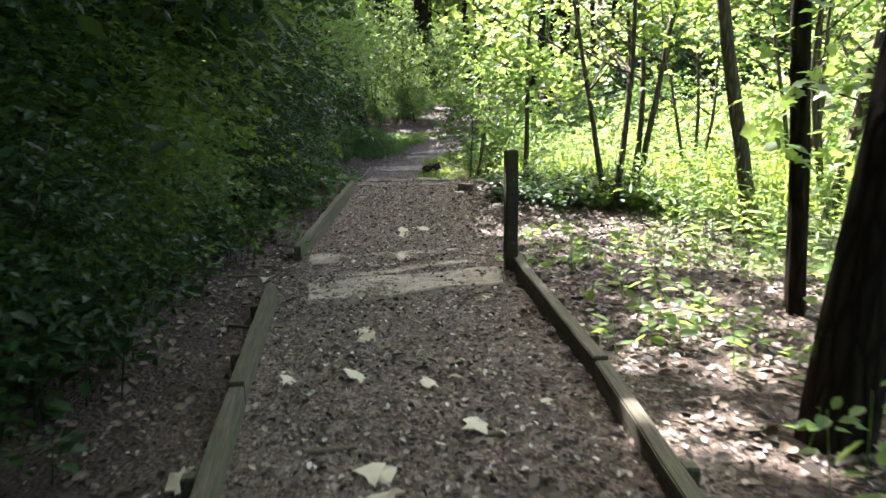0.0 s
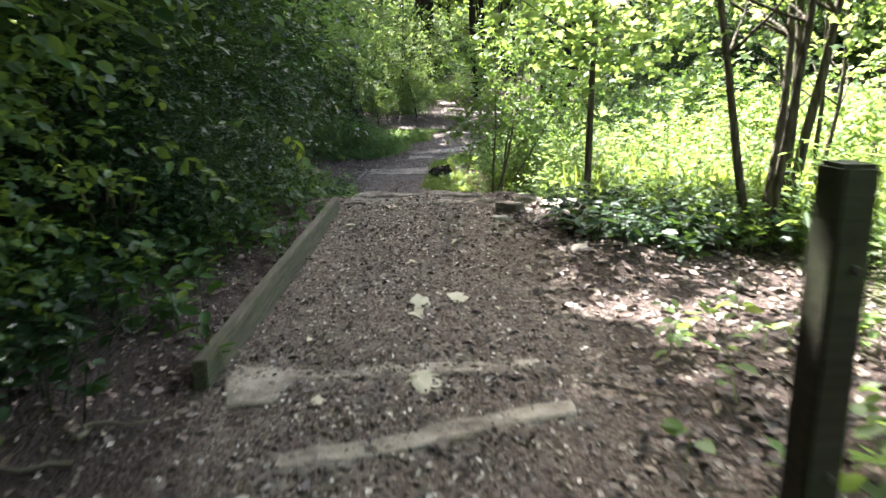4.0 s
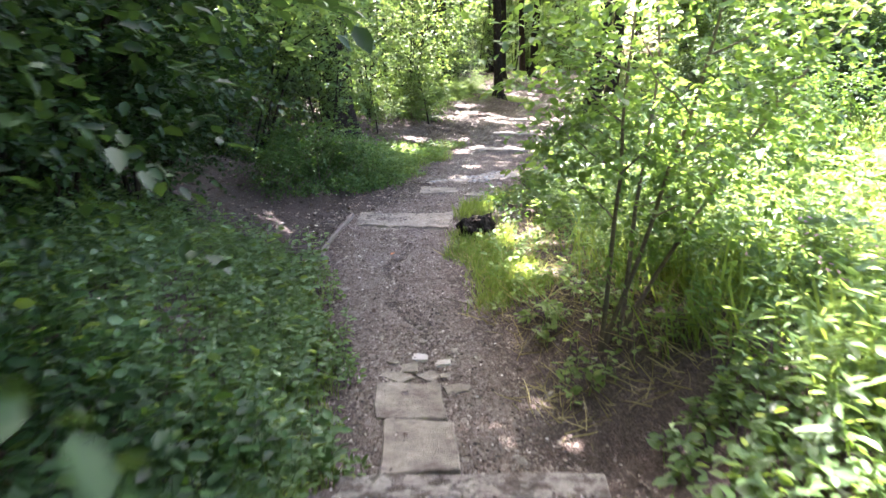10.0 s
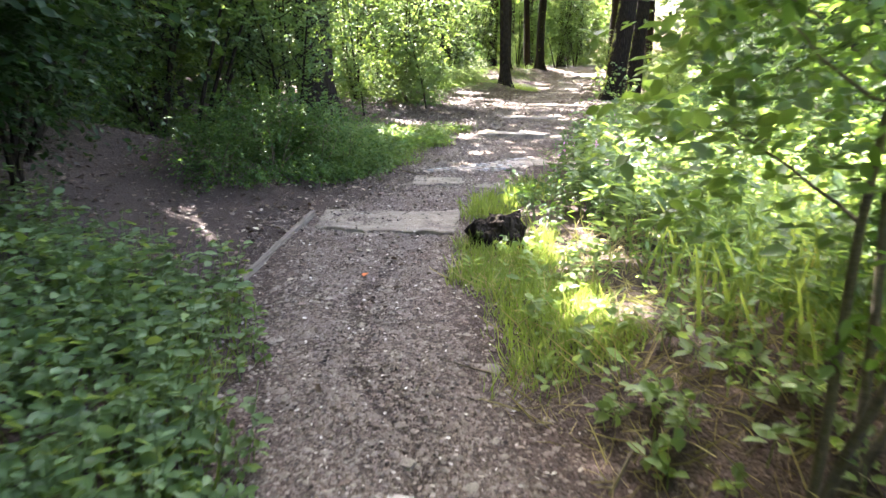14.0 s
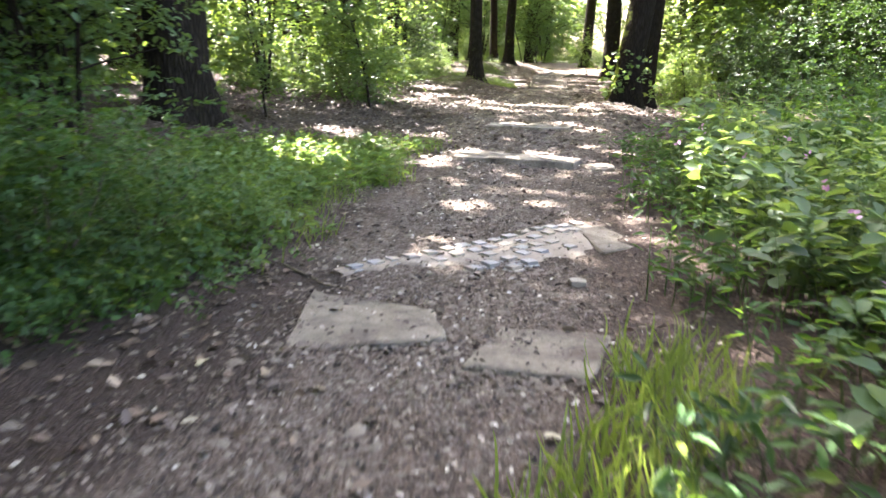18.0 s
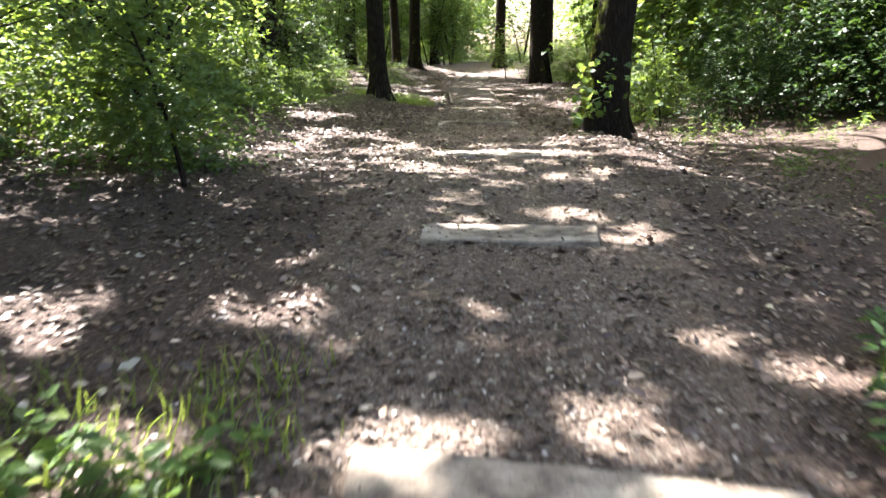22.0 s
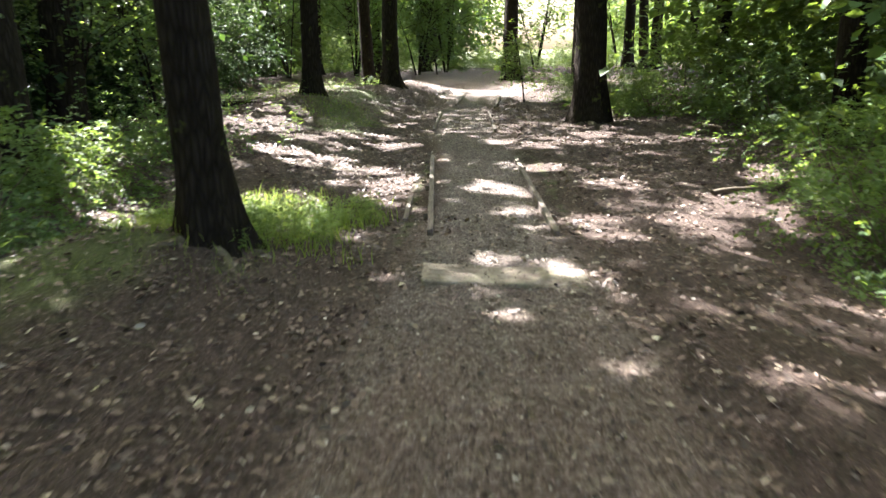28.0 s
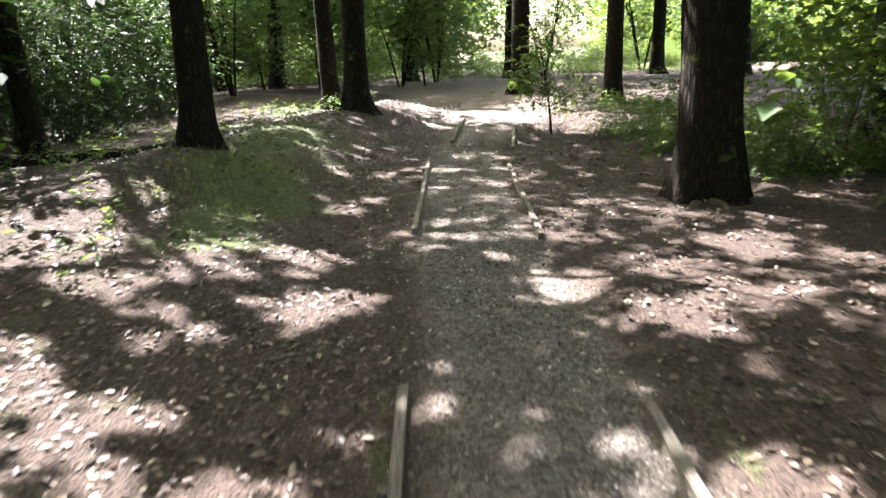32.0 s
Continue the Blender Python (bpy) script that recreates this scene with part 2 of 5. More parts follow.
def bark_mat(name, dark, light, moss=(0.13, 0.17, 0.03), amount=0.5, side=(0.0, 0.0, 0.0), spec=0.15):
    m, nt, b = material(name)
    p = coords(nt)
    st = node(nt, "ShaderNodeMapping", {"Vector": p, "Scale": (9.0, 9.0, 1.6)}).outputs[0]
    v = node(nt, "ShaderNodeTexVoronoi", {"Vector": st, "Scale": 2.6}, feature="DISTANCE_TO_EDGE").outputs["Distance"]
    n = noise_of(nt, st, 3.0, 6.0, 0.7)
    rough = maths(nt, "ADD", maths(nt, "MULTIPLY", v, 1.3), maths(nt, "MULTIPLY", n, 0.6))
    col = ramp(nt, rough, [(0.15, dark), (0.8, light)])
    g = nt.nodes.new("ShaderNodeNewGeometry")
    face = node(nt, "ShaderNodeVectorMath", {0: g.outputs["Normal"], 1: side}, operation="DOT_PRODUCT").outputs["Value"]
    mo = maths(nt, "ADD", face, maths(nt, "MULTIPLY", maths(nt, "SUBTRACT", noise_of(nt, p, 4.0), 0.5), 2.0))
    mo = maths(nt, "MULTIPLY", maths(nt, "ADD", mo, amount - 0.6), 3.0, True)
    nt.links.new(mixc(nt, mo, col, moss), b.inputs["Base Color"])
    b.inputs["Roughness"].default_value = 0.95
    b.inputs["Specular IOR Level"].default_value = spec
    bump(nt, b, rough, 0.9, 0.03)
    return m


# The dark barks hold the shade of backlit trunks in their colour.
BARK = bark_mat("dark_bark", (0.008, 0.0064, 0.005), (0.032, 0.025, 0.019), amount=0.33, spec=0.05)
# Lighter copy for stems in the sunny meadow; sun haze put into the colour.
BARK_LIT = bark_mat("lit_bark", (0.028, 0.024, 0.018), (0.105, 0.09, 0.066), amount=0.3, spec=0.1)
BARK_MOSS = bark_mat("mossy_bark", (0.007, 0.0055, 0.004), (0.026, 0.020, 0.015), moss=(0.15, 0.18, 0.03), amount=-0.19, side=(-0.95, 0.25, 0.0), spec=0.05)


def ground_mat():
    """Gravel on the trodden line, leaf litter and bare earth off it, moss and grass where they grow."""
    m, nt, b = material("woodland_ground")
    p = coords(nt)
    path = node(nt, "ShaderNodeAttribute", attribute="trodden").outputs["Fac"]
    green = node(nt, "ShaderNodeAttribute", attribute="green").outputs["Fac"]
    cell = node(nt, "ShaderNodeTexVoronoi", {"Vector": p, "Scale": 55.0, "Randomness": 1.0})
    cell2 = node(nt, "ShaderNodeTexVoronoi", {"Vector": p, "Scale": 110.0, "Randomness": 1.0})
    tone = node(nt, "ShaderNodeSeparateColor", {0: cell.outputs["Color"]}).outputs[0]
    tone2 = node(nt, "ShaderNodeSeparateColor", {0: cell2.outputs["Color"]}).outputs[1]
    grit = maths(nt, "ADD", maths(nt, "MULTIPLY", tone, 0.6), maths(nt, "MULTIPLY", tone2, 0.4))
    gravel = ramp(nt, grit, [(0.1, (0.04, 0.027, 0.02)), (0.5, (0.134, 0.1, 0.077)), (0.85, (0.27, 0.216, 0.17)), (1.0, (0.48, 0.42, 0.35))])
    broad = noise_of(nt, p, 1.1, 5.0)
    gravel = mixc(nt, maths(nt, "MULTIPLY", broad, 0.55), gravel, (0.088, 0.062, 0.047))
    grey = ramp(nt, grit, [(0.1, (0.05, 0.043, 0.039)), (0.5, (0.135, 0.12, 0.11)), (0.85, (0.25, 0.23, 0.215)), (1.0, (0.42, 0.4, 0.38))])
    gravel = mixc(nt, node(nt, "ShaderNodeAttribute", attribute="chippings").outputs["Fac"], gravel, grey)
    fine = noise_of(nt, p, 34.0, 5.0, 0.75)
    soil = ramp(nt, fine, [(0.3, (0.02, 0.013, 0.01)), (0.5, (0.058, 0.039, 0.03)), (0.68, (0.125, 0.088, 0.068)), (0.8, (0.21, 0.155, 0.12))])
    edge = maths(nt, "ADD", path, maths(nt, "MULTIPLY", maths(nt, "SUBTRACT", noise_of(nt, p, 3.0), 0.5), 0.9))
    col = mixc(nt, maths(nt, "MULTIPLY", maths(nt, "SUBTRACT", edge, 0.3), 2.2, True), soil, gravel)
    dust = maths(nt, "MULTIPLY", maths(nt, "MULTIPLY", maths(nt, "SUBTRACT", noise_of(nt, p, 1.9, 7.0, 0.7), 0.54), 5.0, True), maths(nt, "MULTIPLY", path, 0.6))
    col = mixc(nt, dust, col, (0.23, 0.185, 0.157))
    clods = noise_of(nt, p, 15.0, 5.0, 0.7)
    col = mixc(nt, maths(nt, "MULTIPLY", maths(nt, "MULTIPLY", maths(nt, "SUBTRACT", 0.48, clods), 9.0, True), 0.5), col, (0.034, 0.024, 0.019))
    wet = maths(nt, "MULTIPLY", maths(nt, "MULTIPLY", maths(nt, "SUBTRACT", 0.43, noise_of(nt, p, 4.5, 6.0, 0.7)), 7.0, True), 0.6)
    col = mixc(nt, wet, col, (0.042, 0.029, 0.023))
    # Darkens the soil for damp and, left of the path, for painted shade.
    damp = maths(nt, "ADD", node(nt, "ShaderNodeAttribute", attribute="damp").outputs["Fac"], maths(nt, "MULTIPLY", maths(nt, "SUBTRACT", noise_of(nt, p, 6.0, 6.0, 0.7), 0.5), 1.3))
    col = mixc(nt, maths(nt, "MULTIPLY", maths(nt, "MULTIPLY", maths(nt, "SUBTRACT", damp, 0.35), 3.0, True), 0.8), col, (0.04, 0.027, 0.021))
    mosscol = ramp(nt, fine, [(0.3, (0.035, 0.042, 0.016)), (0.7, (0.10, 0.12, 0.035))])
    gm = maths(nt, "ADD", green, maths(nt, "MULTIPLY", maths(nt, "SUBTRACT", noise_of(nt, p, 2.2, 5.0), 0.5), 1.4))
    col = mixc(nt, maths(nt, "MULTIPLY", maths(nt, "SUBTRACT", gm, 0.45), 2.5, True), col, mosscol)
    nt.links.new(col, b.inputs["Base Color"])
    b.inputs["Roughness"].default_value = 0.92
    b.inputs["Specular IOR Level"].default_value = 0.25
    h = maths(nt, "ADD", maths(nt, "MULTIPLY", cell.outputs["Distance"], -0.9), maths(nt, "ADD", maths(nt, "MULTIPLY", fine, 0.9), maths(nt, "MULTIPLY", clods, 2.0)))
    bump(nt, b, h, 0.9, 0.03)
    return m


GROUND = ground_mat()

# ---- shape of the land ----
RISE = np.array([(-40, 1.2), (-6, .45), (0, .2), (2.8, .03), (3.8, -.07), (4.95, -.14), (5.1, -.18), (5.4, -.37), (6.6, -.4), (8.6, -.45), (10.2, -.45), (11.3, -.45), (11.6, -.75), (14.9, -1.95), (16.6, -1.97),
                 (20.5, -1.65), (24, -1.6), (26.5, -1.53), (28.8, -1.45), (33, -1.32), (45, -1.32), (52, -1.17), (60, -1.2), (66, -1.0), (72, -.72), (80, -.65), (200, 0.8)])
LINE = np.array([(-40, -.2), (0, -.1), (2, -.03), (5, -.25), (8, -.5), (11, -.55), (16, -.75), (19, -1.3), (21.5, -1.25), (23, -.6), (25, -.25), (28, .55), (31, 1.2), (35, 2.0),
                 (39, 2.8), (43, 3.7), (48, 4.85), (52, 5.4), (57, 6.45), (62, 8.0), (70, 10.5), (200, 12)])
HALF = np.array([(-40, .9), (0, .8), (5, .85), (8, .95), (11, .8), (15, .75), (19, .72), (22, .9), (25, .9), (28, .95), (31, 1.3), (36, 1.2), (41, .9), (45, .58), (60, .62), (66, 2.5), (74, 4.0), (90, 1.0)])


def line(y):
    return np.interp(y, LINE[:, 0], LINE[:, 1])


def bump_fn(v, lo, hi, soft):
    a = np.clip((v - lo) / soft + 0.5, 0, 1)
    b = np.clip((hi - v) / soft + 0.5, 0, 1)
    return (a * a * (3 - 2 * a)) * (b * b * (3 - 2 * b))


def height(x, y):
    x, y = np.asarray(x, float), np.asarray(y, float)
    z = np.interp(y, RISE[:, 0], RISE[:, 1])
    u = x - line(y)
    half = np.interp(y, HALF[:, 0], HALF[:, 1])
    left, right = np.clip(-u - half, 0, None), np.clip(u - half, 0, None)
    slow = np.interp(y, [-40, 0, 10, 13, 19, 22, 40], [1.2, .2, -.5, -1.0, -1.6, -1.6, -1.3])
    t = np.clip((left + right - 0.2) / 1.2, 0, 1) * bump_fn(y, 9.5, 22, 2.0)
    z = z * (1 - t) + slow * t
    z = z + bump_fn(y, -40, 10, 4) * (0.10 * np.clip(left / 0.6, 0, 1) + 0.10 * np.clip(left - 1.0, 0, 6) - 0.10 * np.clip(right - 0.6, 0, 5))
    z = z + bump_fn(y, 11, 24, 3) * (0.28 * np.clip(left - 0.6, 0, 5) - 0.10 * np.clip(right - 1.0, 0, 8))
    z = z + bump_fn(y, 24, 44, 5) * (0.10 * np.clip(left - 1.0, 0, 8) - 0.22 * np.clip(right - 0.5, 0, 1.8) + 0.20 * np.clip(right - 4.5, 0, 7))
    z = z + bump_fn(y, 47, 78, 8) * 0.32 * np.clip((left - 0.8) / 3.5, 0, 1) * bump_fn(u, -8, 2, 6)
    z = z + 0.05 * np.sin(x * 1.3 + 0.7 * y) * np.sin(y * 0.9 - 0.4 * x) * np.clip((left + right) * 2, 0.15, 1) + 0.012 * np.sin(7 * x + 3 * y) * np.sin(6.1 * y - 2 * x)
    z = z - 0.03 * np.exp(-((u - 0.07 * np.sin(2.3 * y) - 0.05 * np.sin(5.1 * y + 1)) / 0.11) ** 2) * bump_fn(y, 14.5, 20.4, 1.0)
    z = z + 0.42 * np.exp(-(x - 2.6 - 0.37 * (y - 55.2)) ** 2 / 1.7) * bump_fn(y, 52.8, 66, 2.5)
    z = z + 0.13 * np.exp(-((x - 0.8) ** 2 / 0.16 + (y - 8.2) ** 2 / 0.12))
    z = z + 0.3 * np.exp(-((x - 1.1) ** 2 / 1.0 + (y - 43.2) ** 2 / 0.9))
    return z + 0.012 * np.clip(np.abs(u) - 40, 0, 300)


def at(x, y, dz=0.0):
    return float(height(x, y)) + dz


def np_mesh(name, v, f, smooth=False):
    v, f = np.asarray(v, np.float32), np.asarray(f, np.int32)
    me = bpy.data.meshes.new(name)
    me.vertices.add(len(v))
    me.vertices.foreach_set("co", v.ravel())
    me.loops.add(f.size)
    me.loops.foreach_set("vertex_index", f.ravel())
    me.polygons.add(len(f))
    me.polygons.foreach_set("loop_start", np.arange(len(f), dtype=np.int32) * f.shape[1])
    if smooth:
        me.polygons.foreach_set("use_smooth", np.ones(len(f), bool))
    me.update(calc_edges=True)
    return me


def part(name, mesh, mat, parent=None, label="", m=None):
    """One mesh object, under a thing or a part where one is given. mesh: a mesh, a bmesh or (verts, faces)."""
    if isinstance(mesh, tuple):
        mesh = np_mesh(name, *mesh)
    elif isinstance(mesh, bmesh.types.BMesh):
        me = bpy.data.meshes.new(name)
        mesh.to_mesh(me)
        mesh.free()
        mesh = me
    if not mesh.materials:
        mesh.materials.append(mat)
    ob = new(name, mesh)
    ob.parent = parent
    if m is not None:
        ob.matrix_basis = m
    return tagged(ob, label)


def thing(name, label, category, group="", kind="", m=None):
    ob = new(name)
    ob.empty_display_size = 0.1
    if m is not None:
        ob.matrix_basis = m
    return tagged(ob, label, category, group, kind)


def grow(lo, hi, step, far, rate=1.18):
    """Lines evenly spaced from lo to hi and ever wider out to far."""
    mid = np.arange(lo, hi + step / 2, step)
    out, d = [], step
    while sum(out) < far:
        d *= rate
        out.append(d)
    return np.concatenate([lo - np.cumsum(out)[::-1], mid, hi + np.cumsum(out)])


def build_ground():
    us, ys = grow(-3.2, 3.2, 0.1, 330), grow(-2.0, 66.0, 0.12, 330)
    U, Y = np.meshgrid(us, ys)
    X = line(Y) + U
    Z = height(X, Y)
    v = np.stack([X, Y, Z], -1).reshape(-1, 3)
    n, k = len(ys), len(us)
    i = (np.arange(n - 1)[:, None] * k + np.arange(k - 1)[None]).ravel()
    me = np_mesh("ground", v, np.stack([i, i + 1, i + 1 + k, i + k], 1), True)
    half = np.interp(Y, HALF[:, 0], HALF[:, 1])
    trod = np.clip((half + 0.25 - np.abs(U)) / 0.5, 0, 1) * (1 - 0.42 * bump_fn(Y, 12, 31, 3))
    green = 0.9 * bump_fn(U, 2.5, 90, 2.0) * bump_fn(Y, 1, 26, 4) + 0.25 * bump_fn(U, 1.4, 2.5, 1.0) * bump_fn(Y, 17, 28, 3)
    green = green + 0.85 * bump_fn(U, -3.5, -1.0, 0.8) * bump_fn(Y, 25.5, 28.6, 1.0) + 0.34 * bump_fn(U, -5, -1.2, 1.5) * bump_fn(Y, 40, 66, 6) + 0.6 * bump_fn(np.abs(U), 0.68, 0.9, 0.2) * bump_fn(Y, 43.5, 49, 1)
    green = green + 0.8 * bump_fn(Y, 85, 400, 6)
    for cx, cy, cr in ((0.6, 43.4, .7), (-1.0, 38.7, .5), (4.0, 37.0, .35), (3.3, 54.0, .6), (3.0, 52.2, .4), (3.8, 58.5, .8), (3.0, 56.6, .8), (3.9, 66.0, 1.2), (2.2, 61.5, 1.0)):
        green = green + 0.9 * np.exp(-((X - cx) ** 2 + (0.6 * (Y - cy)) ** 2) / cr ** 2)
    chip = 0.5 * bump_fn(Y, 42, 66, 3) * np.clip((half + 0.1 - np.abs(U)) / 0.3, 0, 1) + 0.35 * bump_fn(Y, 17, 26, 3) * trod
    rut = 0.07 * np.sin(2.3 * Y) + 0.05 * np.sin(5.1 * Y + 1)
    # Damp in rut and right verge; left terms also put hedge shade into soil.
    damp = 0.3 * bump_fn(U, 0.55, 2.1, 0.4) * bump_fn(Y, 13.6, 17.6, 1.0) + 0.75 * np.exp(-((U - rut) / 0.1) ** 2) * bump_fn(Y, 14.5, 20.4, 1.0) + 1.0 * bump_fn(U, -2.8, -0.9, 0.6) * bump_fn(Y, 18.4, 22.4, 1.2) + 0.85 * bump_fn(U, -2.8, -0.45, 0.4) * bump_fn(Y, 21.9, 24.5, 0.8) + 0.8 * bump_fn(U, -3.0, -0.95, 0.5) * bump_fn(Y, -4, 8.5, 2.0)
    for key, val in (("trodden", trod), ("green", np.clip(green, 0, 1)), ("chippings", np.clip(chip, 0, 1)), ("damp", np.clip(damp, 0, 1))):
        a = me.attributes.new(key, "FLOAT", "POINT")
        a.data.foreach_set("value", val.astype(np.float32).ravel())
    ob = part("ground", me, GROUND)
    tagged(ob, "brown woodland ground with a trodden gravel path, leaf litter and moss", "ground", kind="structure")


build_ground()


# ---- plants: generators ----
rng = np.random.default_rng(7)
SIMPLE = (np.array([(0, 0, 0), (.5, .34, .09), (1, 0, -.04), (.5, -.34, .09)]), np.array([(0, 1, 2), (0, 2, 3)]))
OVATE = (np.array([(0, 0, 0), (.28, .26, .07), (.66, .25, .06), (1, 0, -.08), (.66, -.25, .06), (.28, -.26, .07)]), np.array([(0, 1, 2, 3), (0, 3, 4, 5)]))
LOBED = (np.array([(.32, 0, 0), (0, 0, 0), (.02, .30, .05), (.30, .30, .05), (.36, .56, .02), (.58, .28, .05), (1, 0, -.08), (.58, -.28, .05), (.36, -.56, .02), (.30, -.30, .05), (.02, -.30, .05)]),
         np.array([(0, k, k + 1) for k in range(1, 10)] + [(0, 10, 1)]))


def unit(v):
    return v / np.maximum(np.linalg.norm(v, axis=-1, keepdims=True), 1e-6)


def leaf_cloud(pos, way, up, size, shape=SIMPLE):
    """Leaves at pos, pointing along way, facing up, each of its own size."""
    tv, tf = shape
    a = unit(way)
    s = unit(np.cross(up, a))
    n = np.cross(a, s)
    size = np.asarray(size)[:, None, None]
    v = pos[:, None] + size * (tv[None, :, 0:1] * a[:, None] + tv[None, :, 1:2] * s[:, None] + tv[None, :, 2:3] * n[:, None])
    f = tf[None] + (np.arange(len(pos)) * len(tv))[:, None, None]
    return v.reshape(-1, 3), f.reshape(-1, tf.shape[1])


def sprays(centres, ways, length, count, size, shape=SIMPLE, droop=0.35, wild=0.4, face=(0, 0, 1)):
    """Twigs that carry leaves on both sides."""
    m = len(centres)
    ways = unit(ways)
    L = length * rng.uniform(0.6, 1.25, (m, 1, 1))
    t = (np.arange(count) + 0.6)[None, :, None] / count + rng.normal(0, 0.05, (m, count, 1))
    pos = centres[:, None] + ways[:, None] * L * t + np.array([0, 0, -1.0]) * droop * L * t * t
    side = unit(np.cross(ways, np.array([0, 0, 1.0]) + 0 * ways))[:, None] * np.where(np.arange(count) % 2, 1, -1)[None, :, None]
    way = ways[:, None] * 0.75 + side * 0.9 + rng.normal(0, wild, (m, count, 3)) + np.array([0, 0, -0.25])
    up = np.array(face, float) + rng.normal(0, wild * 1.2, (m, count, 3))
    return leaf_cloud(pos.reshape(-1, 3), way.reshape(-1, 3), up.reshape(-1, 3), size * rng.uniform(0.55, 1.25, m * count), shape)


def tube(points, radii, seg=10, flare=0.0, lobes=5, rough=0.0, phase=0.0):
    """A tapering limb along points; flare spreads its foot into roots."""
    p, r = np.asarray(points, float), np.asarray(radii, float)
    d = unit(np.gradient(p, axis=0))
    ref = np.where(np.abs(d[:, 2:3]) > 0.9, np.array([[1.0, 0, 0]]), np.array([[0, 0, 1.0]]))
    a = unit(np.cross(ref, d))
    b = np.cross(d, a)
    th = np.linspace(0, 2 * np.pi, seg, endpoint=False)[None]
    k = np.arange(len(p))[:, None]
    rr = r[:, None] * (1 + rough * (np.sin(3 * th + 0.7 * k + phase) + 0.7 * np.sin(5 * th - 0.4 * k + 2 * phase)))
    if flare:
        low = np.exp(-np.linspace(0, 9, len(p)))[:, None]
        rr = rr * (1 + flare * low * (0.75 + 0.6 * np.cos(lobes * th + phase) + 0.3 * np.cos((lobes - 2) * th + 2.1 * phase)))
    v = p[:, None] + rr[..., None] * (np.cos(th)[..., None] * a[:, None] + np.sin(th)[..., None] * b[:, None])
    i = (np.arange(len(p) - 1)[:, None] * seg + np.arange(seg)[None])
    j = (np.arange(len(p) - 1)[:, None] * seg + (np.arange(seg)[None] + 1) % seg)
    f = np.stack([i, j, j + seg, i + seg], -1).reshape(-1, 4)
    return v.reshape(-1, 3), f


def limb(start, way, length, r0, bend=0.15, n=7, seg=6):
    p = np.array(start, float)
    d = np.array(way, float) / np.linalg.norm(way)
    pts = [p.copy()]
    for _ in range(n):
        d = d + rng.normal(0, bend, 3) * 0.6
        d = d / np.linalg.norm(d)
        p = p + d * length / n
        pts.append(p.copy())
    pts = np.array(pts)
    return pts, tube(pts, np.linspace(r0, r0 * 0.25, len(pts)), seg)


def ball(n, inner=0.5):
    d = unit(rng.normal(0, 1, (n, 3)))
    return d * rng.uniform(inner ** 3, 1, (n, 1)) ** (1 / 3), d


def clumps(n, size, count, spread=0.28, inner=0.35, low=-1.0, tight=False):
    """n points in uneven clumps that fill an ellipsoid of the given half-axes, with the outward way at each."""
    c, _ = ball(count, inner)
    c = c[c[:, 2] > low]
    pick = c[rng.integers(0, len(c), n)]
    p = pick + (ball(n, 0.0)[0] * spread * 1.9 if tight else rng.normal(0, spread, (n, 3))) * np.array([1, 1, 0.6])
    w = unit(p * np.array([1, 1, 0.5]) + rng.normal(0, 0.35, (n, 3)))
    return p * np.array(size), w


# ---- plants: kinds ----
def make_bush(name, label, mat, size, twigs, per, leaf, shape=OVATE, lift=0.55, stems=6, low=-0.9, droop=0.35, clump=26):
    """A shrub: stems from one foot and an uneven, gappy crown of leafy twigs."""
    b = thing(name, label, "shrub")
    sx, sy, sz = size
    p, w = clumps(twigs, size, clump, low=low)
    p[:, 2] += sz * lift
    p[:, 2] = np.maximum(p[:, 2], 0.04)
    part("foliage", sprays(p, w, leaf * per * 0.42, per, leaf, shape, droop), mat, b)
    for k in range(stems):
        a = 2 * math.pi * k / stems + rng.uniform(-.4, .4)
        _, g = limb((0.05 * math.cos(a), 0.05 * math.sin(a), -0.05), (0.45 * math.cos(a) * sx / sz, 0.45 * math.sin(a) * sy / sz, 1), sz * 1.25, 0.012 + 0.012 * sz, 0.2)
        part("stem", g, TWIG, b)
    return b


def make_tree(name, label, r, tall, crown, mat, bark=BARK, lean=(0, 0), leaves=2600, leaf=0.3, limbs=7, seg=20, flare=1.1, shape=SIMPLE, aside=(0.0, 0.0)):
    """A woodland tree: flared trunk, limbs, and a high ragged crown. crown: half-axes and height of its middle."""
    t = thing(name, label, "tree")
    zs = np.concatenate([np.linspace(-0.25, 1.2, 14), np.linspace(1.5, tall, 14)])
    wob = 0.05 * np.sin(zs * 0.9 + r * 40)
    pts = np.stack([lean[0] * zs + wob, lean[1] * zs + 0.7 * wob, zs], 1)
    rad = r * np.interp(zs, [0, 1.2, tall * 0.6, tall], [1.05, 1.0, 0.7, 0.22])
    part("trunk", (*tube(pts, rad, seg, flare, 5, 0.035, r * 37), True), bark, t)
    cx, cy, cz, mid = crown
    for k in range(limbs):
        a, h = rng.uniform(0, 2 * math.pi), rng.uniform(0.45, 0.9) * tall
        base = (lean[0] * h, lean[1] * h, h)
        _, g = limb(base, (math.cos(a), math.sin(a), 0.55), rng.uniform(0.6, 0.95) * cx, r * 0.35, 0.2)
        part("limb", g, bark, t)
    n = leaves // 8
    p, w = clumps(n, (cx, cy, cz), 33, spread=0.19, inner=0.2, tight=True)
    p += np.array([lean[0] * mid + aside[0], lean[1] * mid + aside[1], mid])
    part("crown", sprays(p, w, leaf * 2.6, 8, leaf, shape, 0.3), mat, t)
    return t


